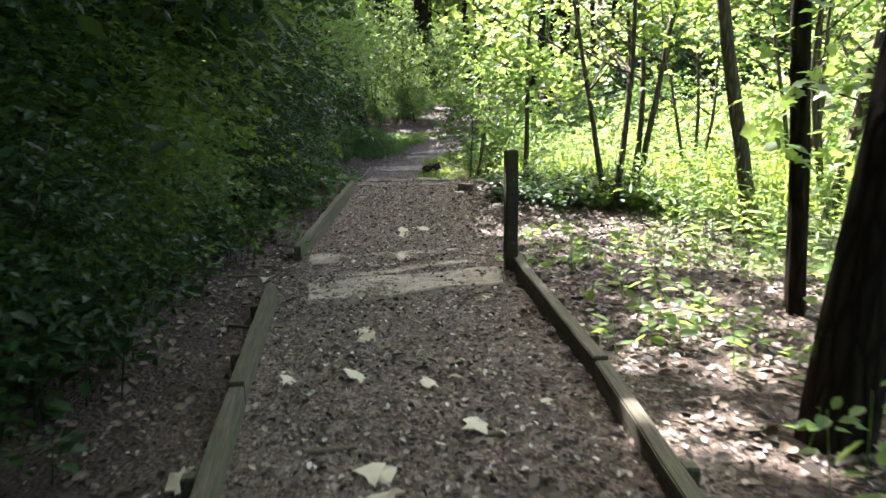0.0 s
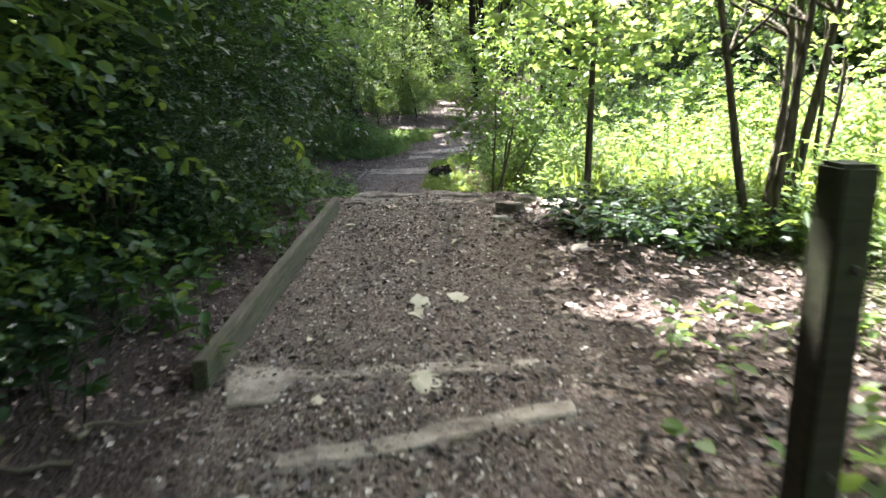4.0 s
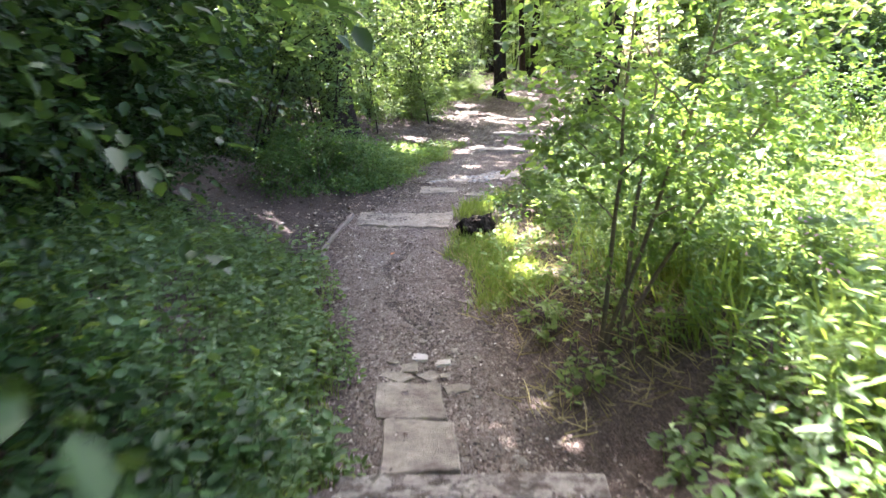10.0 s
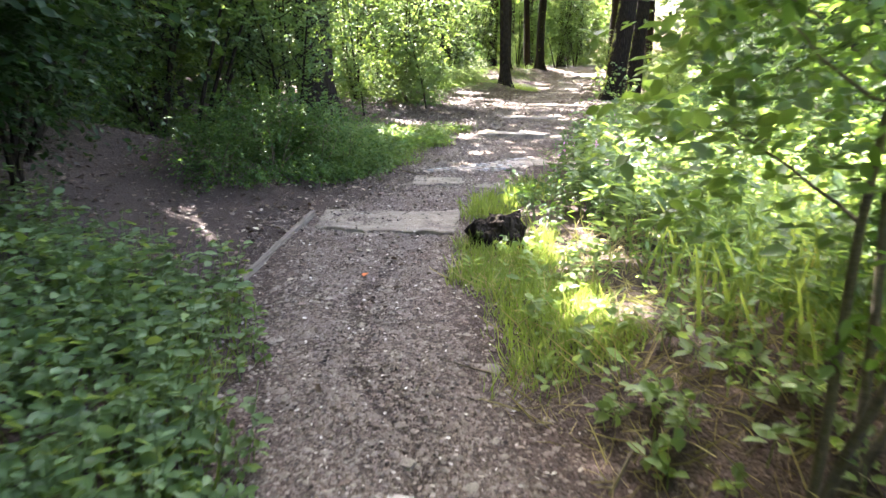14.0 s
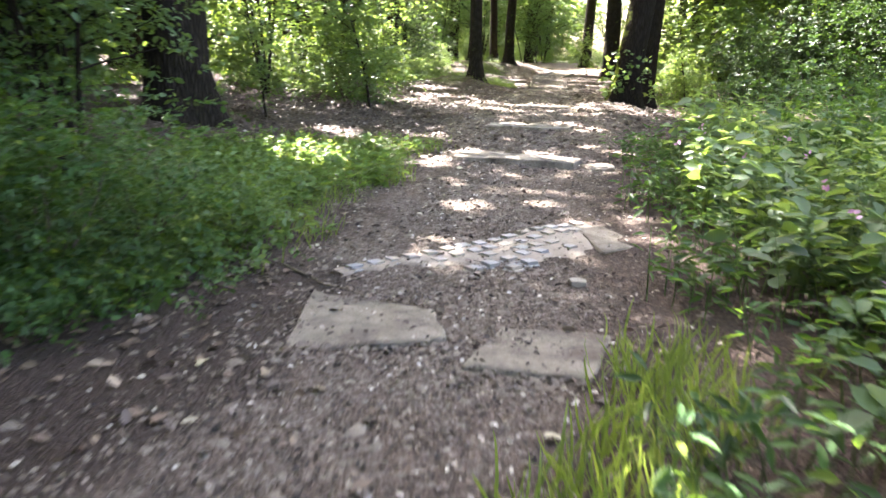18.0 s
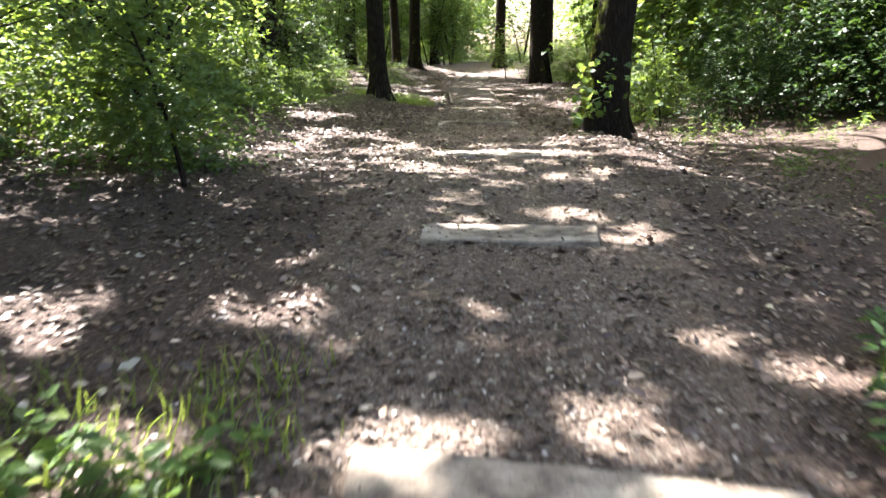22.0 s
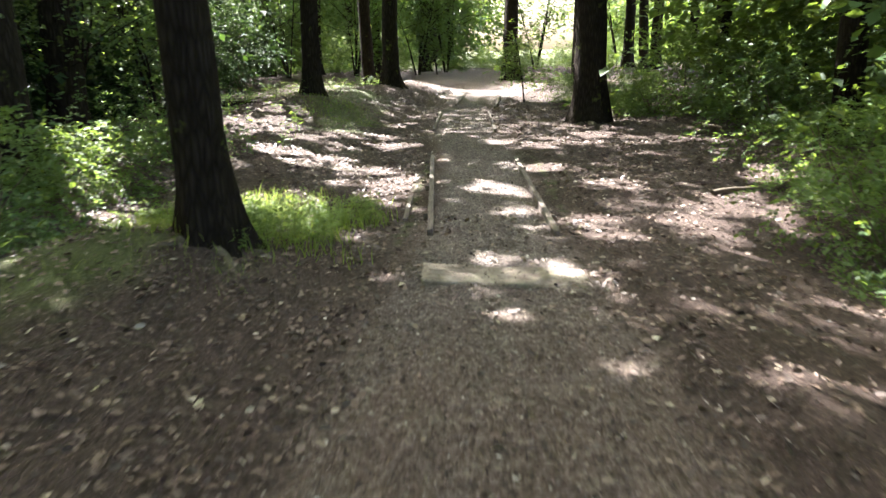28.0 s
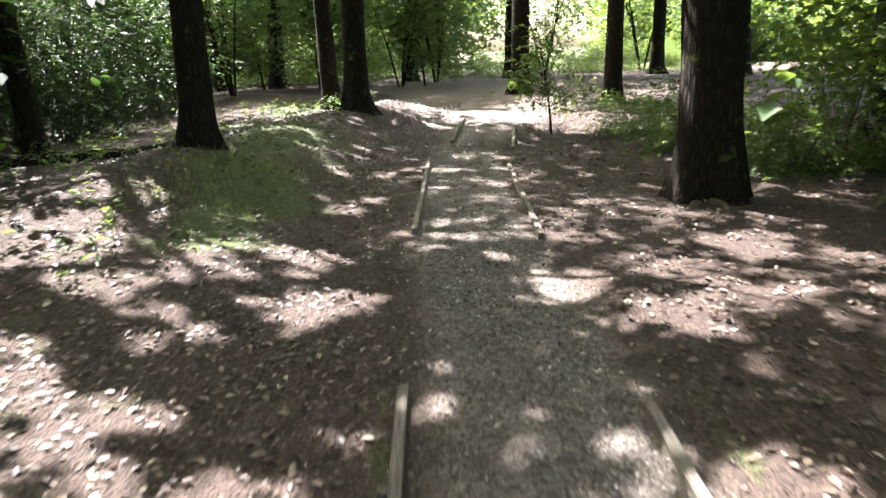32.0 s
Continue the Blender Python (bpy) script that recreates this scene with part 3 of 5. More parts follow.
def make_sapling(name, label, mat, tall, r, spread, twigs, leaf, stems=2, shape=OVATE, bare=0.25, bark=TWIG, wide=0.5, leans=(), bend=0.07):
    """A thin young tree: a few stems that fork, with leafy twigs along the branches."""
    t = thing(name, label, "sapling")
    ends, ways = [], []
    for k in range(stems):
        a = rng.uniform(0, 2 * math.pi)
        tip = leans[k] if leans else (0.16 * math.cos(a), 0.16 * math.sin(a))
        pts, g = limb((0.05 * math.cos(a), 0.05 * math.sin(a), -0.1), (*tip, 1), tall * rng.uniform(0.85, 1.05), r, bend, 10, 8)
        part("stem", g, bark, t)
        for h in range(7):
            q = pts[2 + int(h * 8 / 7)] if h else pts[4]
            if q[2] < tall * bare:
                continue
            b = rng.uniform(0, 2 * math.pi)
            bp, bg_ = limb(q, (math.cos(b), math.sin(b), 0.55), spread * rng.uniform(0.6, 1.1), r * 0.4, 0.15, 6, 5)
            part("branch", bg_, bark, t)
            for s in bp[1:]:
                ends.append(s)
                ways.append(np.array([math.cos(b), math.sin(b), 0.1]))
    ends, ways = np.array(ends), np.array(ways)
    i = rng.integers(0, len(ends), twigs)
    p = ends[i] + rng.normal(0, wide * 0.35, (twigs, 3))
    p = p[p[:, 2] > tall * bare * 0.8]
    w = unit(ways[i][:len(p)] + rng.normal(0, 0.6, (len(p), 3)))
    part("foliage", sprays(p, w, leaf * 3.0, 7, leaf, shape, 0.3), mat, t)
    return t


def put(ob, x, y, turn=0.0, scale=1.0, dz=0.0, first=[]):
    """Sets a copy of a plant at x, y on the ground. The first use takes the original itself."""
    m = pose(x, y, at(x, y, dz), 0, 0, turn) @ Matrix.Scale(scale, 4)
    if ob not in first:
        first.append(ob)
        ob.matrix_basis = m
        return ob
    c = copy_thing(ob, Matrix.Identity(4))
    c.matrix_basis = m
    return c


# ---- trees ----
# Holes cut in the unseen canopy to light ground patches: x, y, radius.
GAPS = [(1.05, 3.0, .4), (1.25, 3.7, .35), (.87, 2.2, .3), (1.4, 5.3, .4), (2.0, 5.6, .5), (.72, 7.35, .3), (1.05, 7.15, .3), (2.6, 4.2, .6), (2.8, 6.5, .8), (2.0, 7.6, .6), (.8, 10.3, .4),
        (-2.6, 14.6, 1.1), (-2.9, 16.6, 1.0), (-2.9, 18.4, .6), (-3.0, 20.8, .55), (-2.6, 22.7, .5), (-2.0, 24.8, .35), (-1.8, 26.4, .3), (-2.15, 18.9, .22), (-2.45, 19.9, .25), (1.6, 14.6, .7), (2.2, 16.2, .8), (1.2, 13.0, .6), (3.0, 8.2, 1.0), (3.6, 10.4, 1.1), (3.4, 12.6, 1.0), (5.2, 9.0, 1.2), (5.0, 12.0, 1.2), (.3, 18.6, .35), (.5, 20.2, .8), (1.6, 20.6, .8), (.3, 21.7, .5), (-.12, 25.85, .2)]
GAPS += [(-.8, 28.6, .30), (-1.6, 27.6, .46), (-.2, 30.8, .18), (1.0, 27.9, .19), (1.8, 28.6, .27), (-.3, 29.9, .32), (1.0, 34.0, .32), (.15, 34.6, .32), (2.1, 35.1, .34), (1.5, 35.1, .30), (2.6, 34.9, .30), (3.7, 35.8, .34),
         (3.6, 33.4, .34), (3.1, 35.6, .30), (.9, 28.5, .27), (.2, 28.5, .23), (1.6, 29.2, .23), (1.0, 31.4, .23), (1.8, 31.5, .23), (2.0, 30.9, .23), (2.3, 33.0, .23), (-.9, 32.5, .30), (.5, 38.7, .23), (.5, 37.7, .6), (.1, 37.3, .45), (.9, 37.0, .4), (-.2, 36.3, .45), (-1.0, 33.4, .9), (-1.9, 33.0, .8), (-.7, 35.4, .6), (-2.4, 35.0, .8)]
GAPS += [(-1.9, 5.2, .45), (-1.9, 6.3, .45), (.28, 33.8, .36), (1.1, 33.8, .34), (2.75, 33.3, .28), (1.55, 32.8, .2), (-.1, 38.5, .3), (3.55, 34.5, .32), (.0, 34.1, .45), (1.0, 34.1, .3), (.7, 34.6, .3), (3.7, 34.2, .35), (3.6, 33.5, .3), (-.8, 34.7, .35), (.2, 38.2, .35), (-.4, 28.0, .3),
         (1.1, 36.0, .30), (4.05, 36.1, .45), (.6, 35.6, .27), (2.3, 35.8, .23), (2.9, 34.7, .27), (3.5, 36.2, .30), (-.3, 41.8, .38), (3.75, 35.9, .35), (-1.6, 34.8, .53), (-2.6, 37.0, .61)]
GAPS += [(3.9, 43.1, .35), (4.4, 42.8, .35), (4.7, 46.0, .28), (4.5, 45.0, .3), (5.0, 44.3, .35), (6.0, 46.0, .35), (6.1, 44.3, .4), (7.1, 45.0, .6), (3.2, 47.5, .45), (3.2, 45.6, .35), (2.3, 56.6, .6), (6.2, 49.4, .35),
         (1.6, 51.7, .7), (3.0, 48.0, .4), (2.7, 47.0, .45), (3.5, 46.8, .35), (4.5, 46.4, .35), (5.6, 47.5, .4), (3.7, 50.3, .35), (7.7, 51.0, .45), (2.4, 46.3, .4), (5.7, 50.1, .3), (1.3, 55.7, .7), (2.2, 44.6, .5), (8.3, 46.2, .6), (2.0, 49.3, .6), (1.5, 48.2, .6), (2.7, 48.8, .4),
         (10.4, 72.7, 1.2), (8.8, 70.0, .9), (8.0, 66.0, .6), (7.0, 62.0, .4)]
speck = random.Random(77)
# Further holes strewn at random for dapples of light.
GAPS += [(speck.uniform(-5.0, -0.6) + 0.08 * (y - 30), y, speck.uniform(.35, .8)) for y in np.linspace(30, 56, 40)]
GAPS += [(float(np.interp(y, [26, 45, 66], [0.6, 4.3, 8.5])) + speck.uniform(-4.5, 4.5), y, speck.uniform(.05, .17)) for y in np.linspace(26, 68, 170)]
GAPS += [(float(np.interp(y, [45, 54], [4.3, 5.8])) - speck.uniform(1.0, 4.0), y, speck.uniform(.25, .5)) for y in np.linspace(44.6, 54, 24)]
GAPS += [(speck.uniform(-.8, 2.6), y, speck.uniform(.04, .1)) for y in np.linspace(1.5, 25, 40)]


def open_crown(tree):
    """Cuts leaves from one plant wherever GAPS asks for sun on the ground."""
    m = tree.matrix_basis
    if not (0 < m.translation.y < 74 and abs(m.translation.x) < 12):
        return tree
    for ob in tree.children:
        if not ob.name.startswith(("crown", "foliage")):
            continue
        shape = min((SIMPLE, OVATE, LOBED), key=lambda q: abs(len(q[0]) / len(q[1]) - len(ob.data.vertices) / len(ob.data.polygons)))
        k = len(shape[0])
        v = np.empty(len(ob.data.vertices) * 3, np.float32)
        ob.data.vertices.foreach_get("co", v)
        v = v.reshape(-1, k, 3)
        c = v.mean(1) @ np.array(m.to_3x3()).T + np.array(m.translation)
        keep = np.ones(len(c), bool)
        for x, y, r in GAPS:
            if abs(x - m.translation.x - 3) > 8.5 or abs(y - m.translation.y + 6.5) > 9.5:
                continue
            h = (c[:, 2] - at(x, y)) / sun_way.z
            gx, gy = c[:, 0] - sun_way.x * h, c[:, 1] - sun_way.y * h
            a = np.arctan2(gy - y, gx - x)
            d = np.hypot(gx - x, gy - y) / (r * (1 + 0.22 * np.sin(3 * a + 5 * x) + 0.15 * np.sin(5 * a + 3 * y)) * 0.88 + 0.03)
            keep &= (d * (1 + rng.normal(0, 0.1, len(c))) > 1) | (rng.random(len(c)) < 0.05)
        mat, name = ob.data.materials[0], ob.name.split(".")[0]
        f = shape[1][None] + (np.arange(keep.sum()) * k)[:, None, None]
        ob.data = np_mesh(name, v[keep].reshape(-1, 3), f.reshape(-1, shape[1].shape[1]))
        ob.data.materials.append(mat)
    return tree


def trees():
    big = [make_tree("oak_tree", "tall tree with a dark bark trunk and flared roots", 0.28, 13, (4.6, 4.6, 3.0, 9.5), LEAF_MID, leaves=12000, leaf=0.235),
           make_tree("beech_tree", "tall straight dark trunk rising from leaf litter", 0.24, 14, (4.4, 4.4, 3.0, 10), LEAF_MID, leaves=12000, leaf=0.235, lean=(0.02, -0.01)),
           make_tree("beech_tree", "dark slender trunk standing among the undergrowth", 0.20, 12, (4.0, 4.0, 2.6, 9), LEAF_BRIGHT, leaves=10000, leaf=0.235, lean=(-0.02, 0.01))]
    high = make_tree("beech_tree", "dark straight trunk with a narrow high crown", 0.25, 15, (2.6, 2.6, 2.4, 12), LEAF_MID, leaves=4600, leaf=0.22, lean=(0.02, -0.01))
    big.append(high)
    # Its unseen crown is set aside so that its shade covers the right bank.
    moss = make_tree("mossy_tree", "large leaning tree with bright green moss down its trunk", 0.285, 13, (4.4, 4.0, 2.6, 10.5), LEAF_MID, BARK_MOSS, (0.10, 0.02), 11500, 0.25, flare=1.3, aside=(-2.8, -0.4))
    open_crown(put(moss, 4.4, 37.3))
    open_crown(put(moss, 5.5, 39.6, 25, 0.9))
    # Seen trunks, with unseen trees added among them to shade path and hedge.
    for k, x, y, turn, sc in ((2, 1.62, 43.25, 50, .92), (2, 2.7, 55.2, 90, 0.98), (1, 5.3, 62.2, 0, 1.05), (2, 4.9, 66, 40, 1.1), (0, 8.25, 52.7, 200, 1.15),
                              (1, 11.3, 69.6, 10, 1.2), (2, 13.0, 66.0, 70, 1.2), (2, 11.0, 48.5, 20, 1.1), (1, 16.5, 57, 110, 1.2), (2, 12.9, 55.6, 30, 1.0),
                              (0, -6.4, 24.4, 15, 1.05), (0, -6.2, 29.5, 50, 1.05), (2, -7.6, 27.0, 0, 1.0), (1, -5.8, 27.2, 0, .9), (1, -8.0, 32, 0, .8),
                              (2, 1.0, 78, 0, 1.0), (1, 3.4, 76.4, 0, .9), (2, 6.6, 78.5, 50, .95), (1, 7.0, 84, 0, .8), (2, 12.0, 86, 0, .8), (2, -6, 74, 0, 1), (1, 20, 74, 0, 1.1), (2, 23, 66, 0, 1.1),
                              (0, -5, 4, 0, 1.0), (1, -5.0, 9.9, 30, 0.95), (2, -7.0, 14, 60, 1.0), (0, -5.5, -3, 60, 1.0), (1, -9, 8, 0, 1.1), (2, -10, 17, 0, 1.1),
                              (1, -9.5, 38, 10, 1.1), (2, -4, 47, 80, 1.1), (0, -9, 55, 10, 1.2), (1, -4, 66, 20, 1.2), (2, 14, 44, 10, 1.1), (0, 16, 35, 0, 1.2), (2, 20, 55, 10, 1.3),
                              (3, -.9, 49.4, 40, 1.0), (3, -.9, 46.9, 120, .9), (1, -2.9, 37.8, 0, 1.25), (2, -0.5, 59, 0, 1.0), (1, -3.4, 52.5, 0, 1.0), (3, -1.5, 55.0, 0, 1.35),  (0, -2, 80, 0, 1), (1, 3.5, 83, 0, 1), (0, 9.5, 81, 30, 1), (1, 14, 80, 0, 1), (1, 6, 91, 0, 1), (0, 12, 93, 0, 1.1), (1, 0, 91, 0, 1),
                              (0, -6.3, 12.6, 70, .9), (1, -6.2, 18.2, 20, .9), (1, -5.6, 21.6, 0, .95), (0, -5.4, 7.2, 60, .85), (1, -6.2, 15.4, 10, .85),
                              # Behind the start and out of view, added to darken trunk faces.
                              (1, 2.6, -7, 0, 1.0), (0, -2.5, -9, 0, 1.0), (2, 6, -4, 0, 1.0), (2, 7.5, 1.0, 0, .7), (1, -8, -6, 0, 1.0)):
        open_crown(put(big[k], x, y, turn, sc))
    # Hidden trees, mostly low-crowned, added to cut sun and sky light from the left.
    for k, x, y, turn, sc in ((0, -8.2, -1.5, 10, .8), (1, -7.4, 1.6, 80, .72), (0, -9.6, 4.6, 150, .8), (1, -7.6, 5.6, 30, .7), (0, -8.8, 10.4, 200, .8), (1, -8.0, 12.8, 60, .72), (0, -9.4, 14.8, 20, .8), (1, -8.4, 17.2, 100, .74), (0, -8.2, 20.4, 170, .8), (1, -9.0, 23.2, 40, .8), (0, -5.8, 35.6, 20, 1.0)):
        open_crown(put(big[k], x, y, turn, sc))
    # Strewn background trees, added mainly to block low sky light.
    r = random.Random(21)
    for k in range(40):
        x, y = (r.uniform(-24, -10.5), r.uniform(-8, 70)) if k < 28 else (r.uniform(17, 34), r.uniform(38, 84))
        put(big[r.randrange(3)], x, y, r.uniform(0, 360), r.uniform(.85, 1.15))
    lone = make_tree("broad_tree", "very broad dark trunk above the bushes", 0.35, 15, (3.6, 3.6, 2.4, 12.0), LEAF_MID, leaves=6800, leaf=0.22, flare=0.9)
    open_crown(put(lone, -3.3, 29.6, 10))
    young = make_tree("leaning_tree", "dark leaning trunk beside the edged path", 0.095, 8, (2.6, 2.6, 1.8, 6.0), LEAF_BRIGHT, lean=(0.15, 0.06), leaves=1500, leaf=0.2, flare=0.35, limbs=5)
    open_crown(put(young, 1.24, 2.2, 0, 1.0))
    slim = make_tree("slim_tree", "thin upright dark trunk among sunlit leaves", 0.05, 8, (2.2, 2.2, 1.6, 6.2), LEAF_BRIGHT, lean=(-0.01, 0.02), leaves=1300, leaf=0.2, flare=0.3, limbs=4)
    open_crown(put(slim, 1.86, 3.98, -40, 1.0))
    crook = make_tree("leaning_tree", "crooked trunk, bark paled for sun haze, leaning over the meadow", 0.075, 6, (2.0, 2.0, 1.4, 5.0), LEAF_BRIGHT, BARK_LIT, lean=(-0.16, 0.02), leaves=480, leaf=0.14, flare=0.6, limbs=5)
    put(crook, 3.4, 8.2, 0, 1.0)
    put(crook, 4.6, 8.9, 160, 0.9)


trees()


# ---- shrubs ----
def shrubs():
    dark = [make_bush("hazel_shrub", "dense shrub in shade-dark green overhanging the path's edge", LEAF_SHADED, (1.5, 1.6, 1.7), 2300, 7, 0.08, clump=40, lift=0.95, low=-0.7),
            make_bush("hazel_shrub", "leafy shrub with shade put into its green", LEAF_SHADED, (1.7, 1.5, 2.0), 2600, 7, 0.082, clump=44, lift=0.95, low=-0.8)]
    green = make_bush("hazel_shrub", "lighter-leaved copy of the hedge hazel where the hedge looks lit", LEAF_MID, (1.6, 1.6, 1.8), 2200, 7, 0.08, clump=40, lift=0.95, low=-0.7)
    mid = [make_bush("woodland_shrub", "mid green shrub with fine leaves on the woodland floor", LEAF_MID, (1.3, 1.2, 1.0), 1100, 7, 0.08, clump=30),
           make_bush("woodland_shrub", "loose grey-green shrub growing under the trees", LEAF_BLUE, (1.5, 1.3, 1.2), 1200, 7, 0.09, clump=26),
           make_bush("woodland_shrub", "fine-leaved shrub beside the hollow, its green darkened for shade", LEAF_HALF_SHADE, (1.4, 1.3, 1.1), 1500, 7, 0.075, clump=28)]
    bright = [make_bush("sunlit_shrub", "bright yellow-green shrub in full sun", LEAF_BRIGHT, (1.3, 1.3, 1.1), 800, 7, 0.10, clump=26),
              make_bush("sunlit_shrub", "light green shrub of broad leaves in the sun", LEAF_BRIGHT, (1.6, 1.4, 1.5), 900, 7, 0.12, clump=30)]
    far = [make_bush("thicket_bush", "large green bush in the wood beyond", LEAF_MID, (2.8, 2.6, 2.6), 1300, 8, 0.2, SIMPLE, clump=40, lift=0.8),
           make_bush("thicket_bush", "sunlit green bush at the edge of the wood", LEAF_BRIGHT, (3.0, 2.6, 2.4), 1300, 8, 0.2, SIMPLE, clump=36, lift=0.8)]
    gloom = make_bush("thicket_bush", "thicket under the trees with shade put into its leaf colour", LEAF_SHADED, (2.6, 2.8, 2.6), 1300, 8, 0.17, SIMPLE, clump=40, lift=0.8)
    r = random.Random(3)
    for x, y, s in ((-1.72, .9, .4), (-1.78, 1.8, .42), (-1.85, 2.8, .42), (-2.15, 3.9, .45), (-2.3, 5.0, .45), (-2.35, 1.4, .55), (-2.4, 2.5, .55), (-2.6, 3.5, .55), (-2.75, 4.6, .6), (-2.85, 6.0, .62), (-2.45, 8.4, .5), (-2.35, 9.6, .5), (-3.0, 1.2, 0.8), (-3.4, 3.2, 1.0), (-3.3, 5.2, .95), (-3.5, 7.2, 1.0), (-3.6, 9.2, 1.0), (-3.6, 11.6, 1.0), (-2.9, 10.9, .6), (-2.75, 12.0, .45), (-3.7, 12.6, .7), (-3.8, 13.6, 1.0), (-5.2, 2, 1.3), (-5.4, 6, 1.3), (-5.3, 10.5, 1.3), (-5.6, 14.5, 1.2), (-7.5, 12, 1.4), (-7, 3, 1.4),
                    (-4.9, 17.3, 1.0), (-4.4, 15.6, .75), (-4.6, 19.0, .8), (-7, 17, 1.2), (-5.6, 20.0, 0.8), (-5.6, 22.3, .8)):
        # From y 3.3 to 8 light on the hedge is put into leaf colour.
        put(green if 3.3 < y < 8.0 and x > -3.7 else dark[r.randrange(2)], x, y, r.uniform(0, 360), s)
    for x, y, s in ((-2.2, 54.2, .8), (-3.8, 53, 1.1), (-2.6, 58, 1.0), (-4.6, 57, 1.2), (-1.0, 63, 1.0), (0.3, 67, 1.0), (-3.6, 49, 1.0), (-6, 60, 1.4)):
        put(dark[r.randrange(2)], x, y, r.uniform(0, 360), s)
    for x, y, s, k in ((-2.75, 23.2, .55, 2), (-2.35, 23.9, .5, 2), (-3.2, 22.4, .42, 2), (-2.1, 24.6, .42, 1), (-3.4, 25.2, .55, 2), (-5.5, 26.6, 1.0, 0), (-6.8, 25, 1.2, 1), (-1.6, 34.2, .62, 1), (-3.2, 35.5, 1.0, 0), (-3.2, 37.0, .7, 0), (-1.9, 42.6, .8, 1), (-3.6, 40.2, 1.0, 1), (-1.3, 45.5, .9, 0),
                       (-3.6, 43.5, 1.4, 1), (-5.5, 40, 1.5, 0), (-6.2, 32, 1.3, 0), (6.4, 28.6, .8, 1), (3.4, 26.0, .8, 2), (4.6, 24, 1.1, 2), (3.0, 24.2, .7, 2), (7.6, 26.4, 1.1, 2), (4.2, 28.6, .7, 2), (5.6, 30.4, .8, 2), (8.6, 30.6, 1.0, 1), (7.4, 43.2, .7, 0), (10.6, 36.0, 1.0, 1), (10.6, 41, 1.3, 0), (8.5, 45.3, .7, 0), (10.3, 54.0, .6, 0), (10.2, 56.8, .6, 1), (11.5, 54.5, 1.3, 0), (10.8, 50, .9, 1), (10.4, 59.4, .55, 0), (0.1, 46.8, .5, 0), (0.5, 48.6, .55, 1), (-.4, 44.4, .6, 1), (13.0, 61, .6, 0)):
        # Shade on the right bank is put in by swapping to darker leaves.
        put(dark[k % 2] if x > 8 and y < 42 else mid[k], x, y, r.uniform(0, 360), s)
    for x, y, s in ((3.4, 13.4, .6), (4.2, 17.6, .8), (3.8, 20.8, .7), (2.7, 23.4, .6), (7, 15, 1.1), (8.4, 11, 1.2), (8.5, 19, 1.3), (7.3, 6.5, .9), (8.6, 22.5, 1.2)):
        put(bright[r.randrange(2)], x, y, r.uniform(0, 360), s)
    for k in range(64):
        y = r.uniform(24, 100)
        x = line(y) + r.choice((-1, 1)) * r.uniform(9, 30)
        if y > 60 and 9 < x < 30:
            continue
        put((far[r.randrange(2)] if y < 40 else far[0]) if x > line(y) or y > 85 else gloom, x, y, r.uniform(0, 360), r.uniform(0.7, 1.3))
    for k in range(34):
        if 12 < -18 + k * 1.9 < 28:
            continue
        put(far[0], -18 + k * 1.9 + r.uniform(-1, 1), 86 + r.uniform(-3, 10) + 0.1 * k, r.uniform(0, 360), r.uniform(0.4, 0.75))
    for k in range(10):
        put(far[0], 12 + 1.7 * k + r.uniform(-.5, .5), 84 + r.uniform(-2, 3), r.uniform(0, 360), r.uniform(0.24, 0.36))
    for k in range(30):
        x = -26 + k * 2.2 + r.uniform(-1, 1)
        if not 17 < x < 32:
            put(far[0], x, 104 + r.uniform(-4, 12), r.uniform(0, 360), r.uniform(1.8, 2.6))
    for x, y, s in ((-4, 52, 1.0), (-6, 47, 1.2), (-8, 51, 1.3), (-5.5, 56, 1.2), (-9, 44, 1.4), (-9, 34, 1.3), (-12, 29, 1.5), (-2.5, 64, .7), (-4.5, 70, .9), (-1.2, 73.5, .8), (-7.5, 63, 1.1), (12.5, 46, 1.1), (14, 51, 1.3), (15, 39, 1.3), (18, 47, 1.6), (13, 34, 1.2), (10.6, 38.5, .55), (11.5, 33.0, .7), (10.4, 30.2, .6), (9.0, 40.8, .4)):
        put(far[0] if x > 12 else gloom, x, y, r.uniform(0, 360), s)
    for k in range(14):
        put(gloom, r.uniform(-18, -8), r.uniform(-6, 24), r.uniform(0, 360), r.uniform(0.9, 1.4))
    # Unseen row behind the start, added to hold back sky light.
    for k in range(16):
        put(gloom, -15 + 2 * k + r.uniform(-.6, .6), -9 + r.uniform(-4, 1.5), r.uniform(0, 360), r.uniform(0.9, 1.3))
    for k in range(12):
        put(far[1], r.uniform(16, 30), r.uniform(4, 34), r.uniform(0, 360), r.uniform(0.9, 1.4))


shrubs()


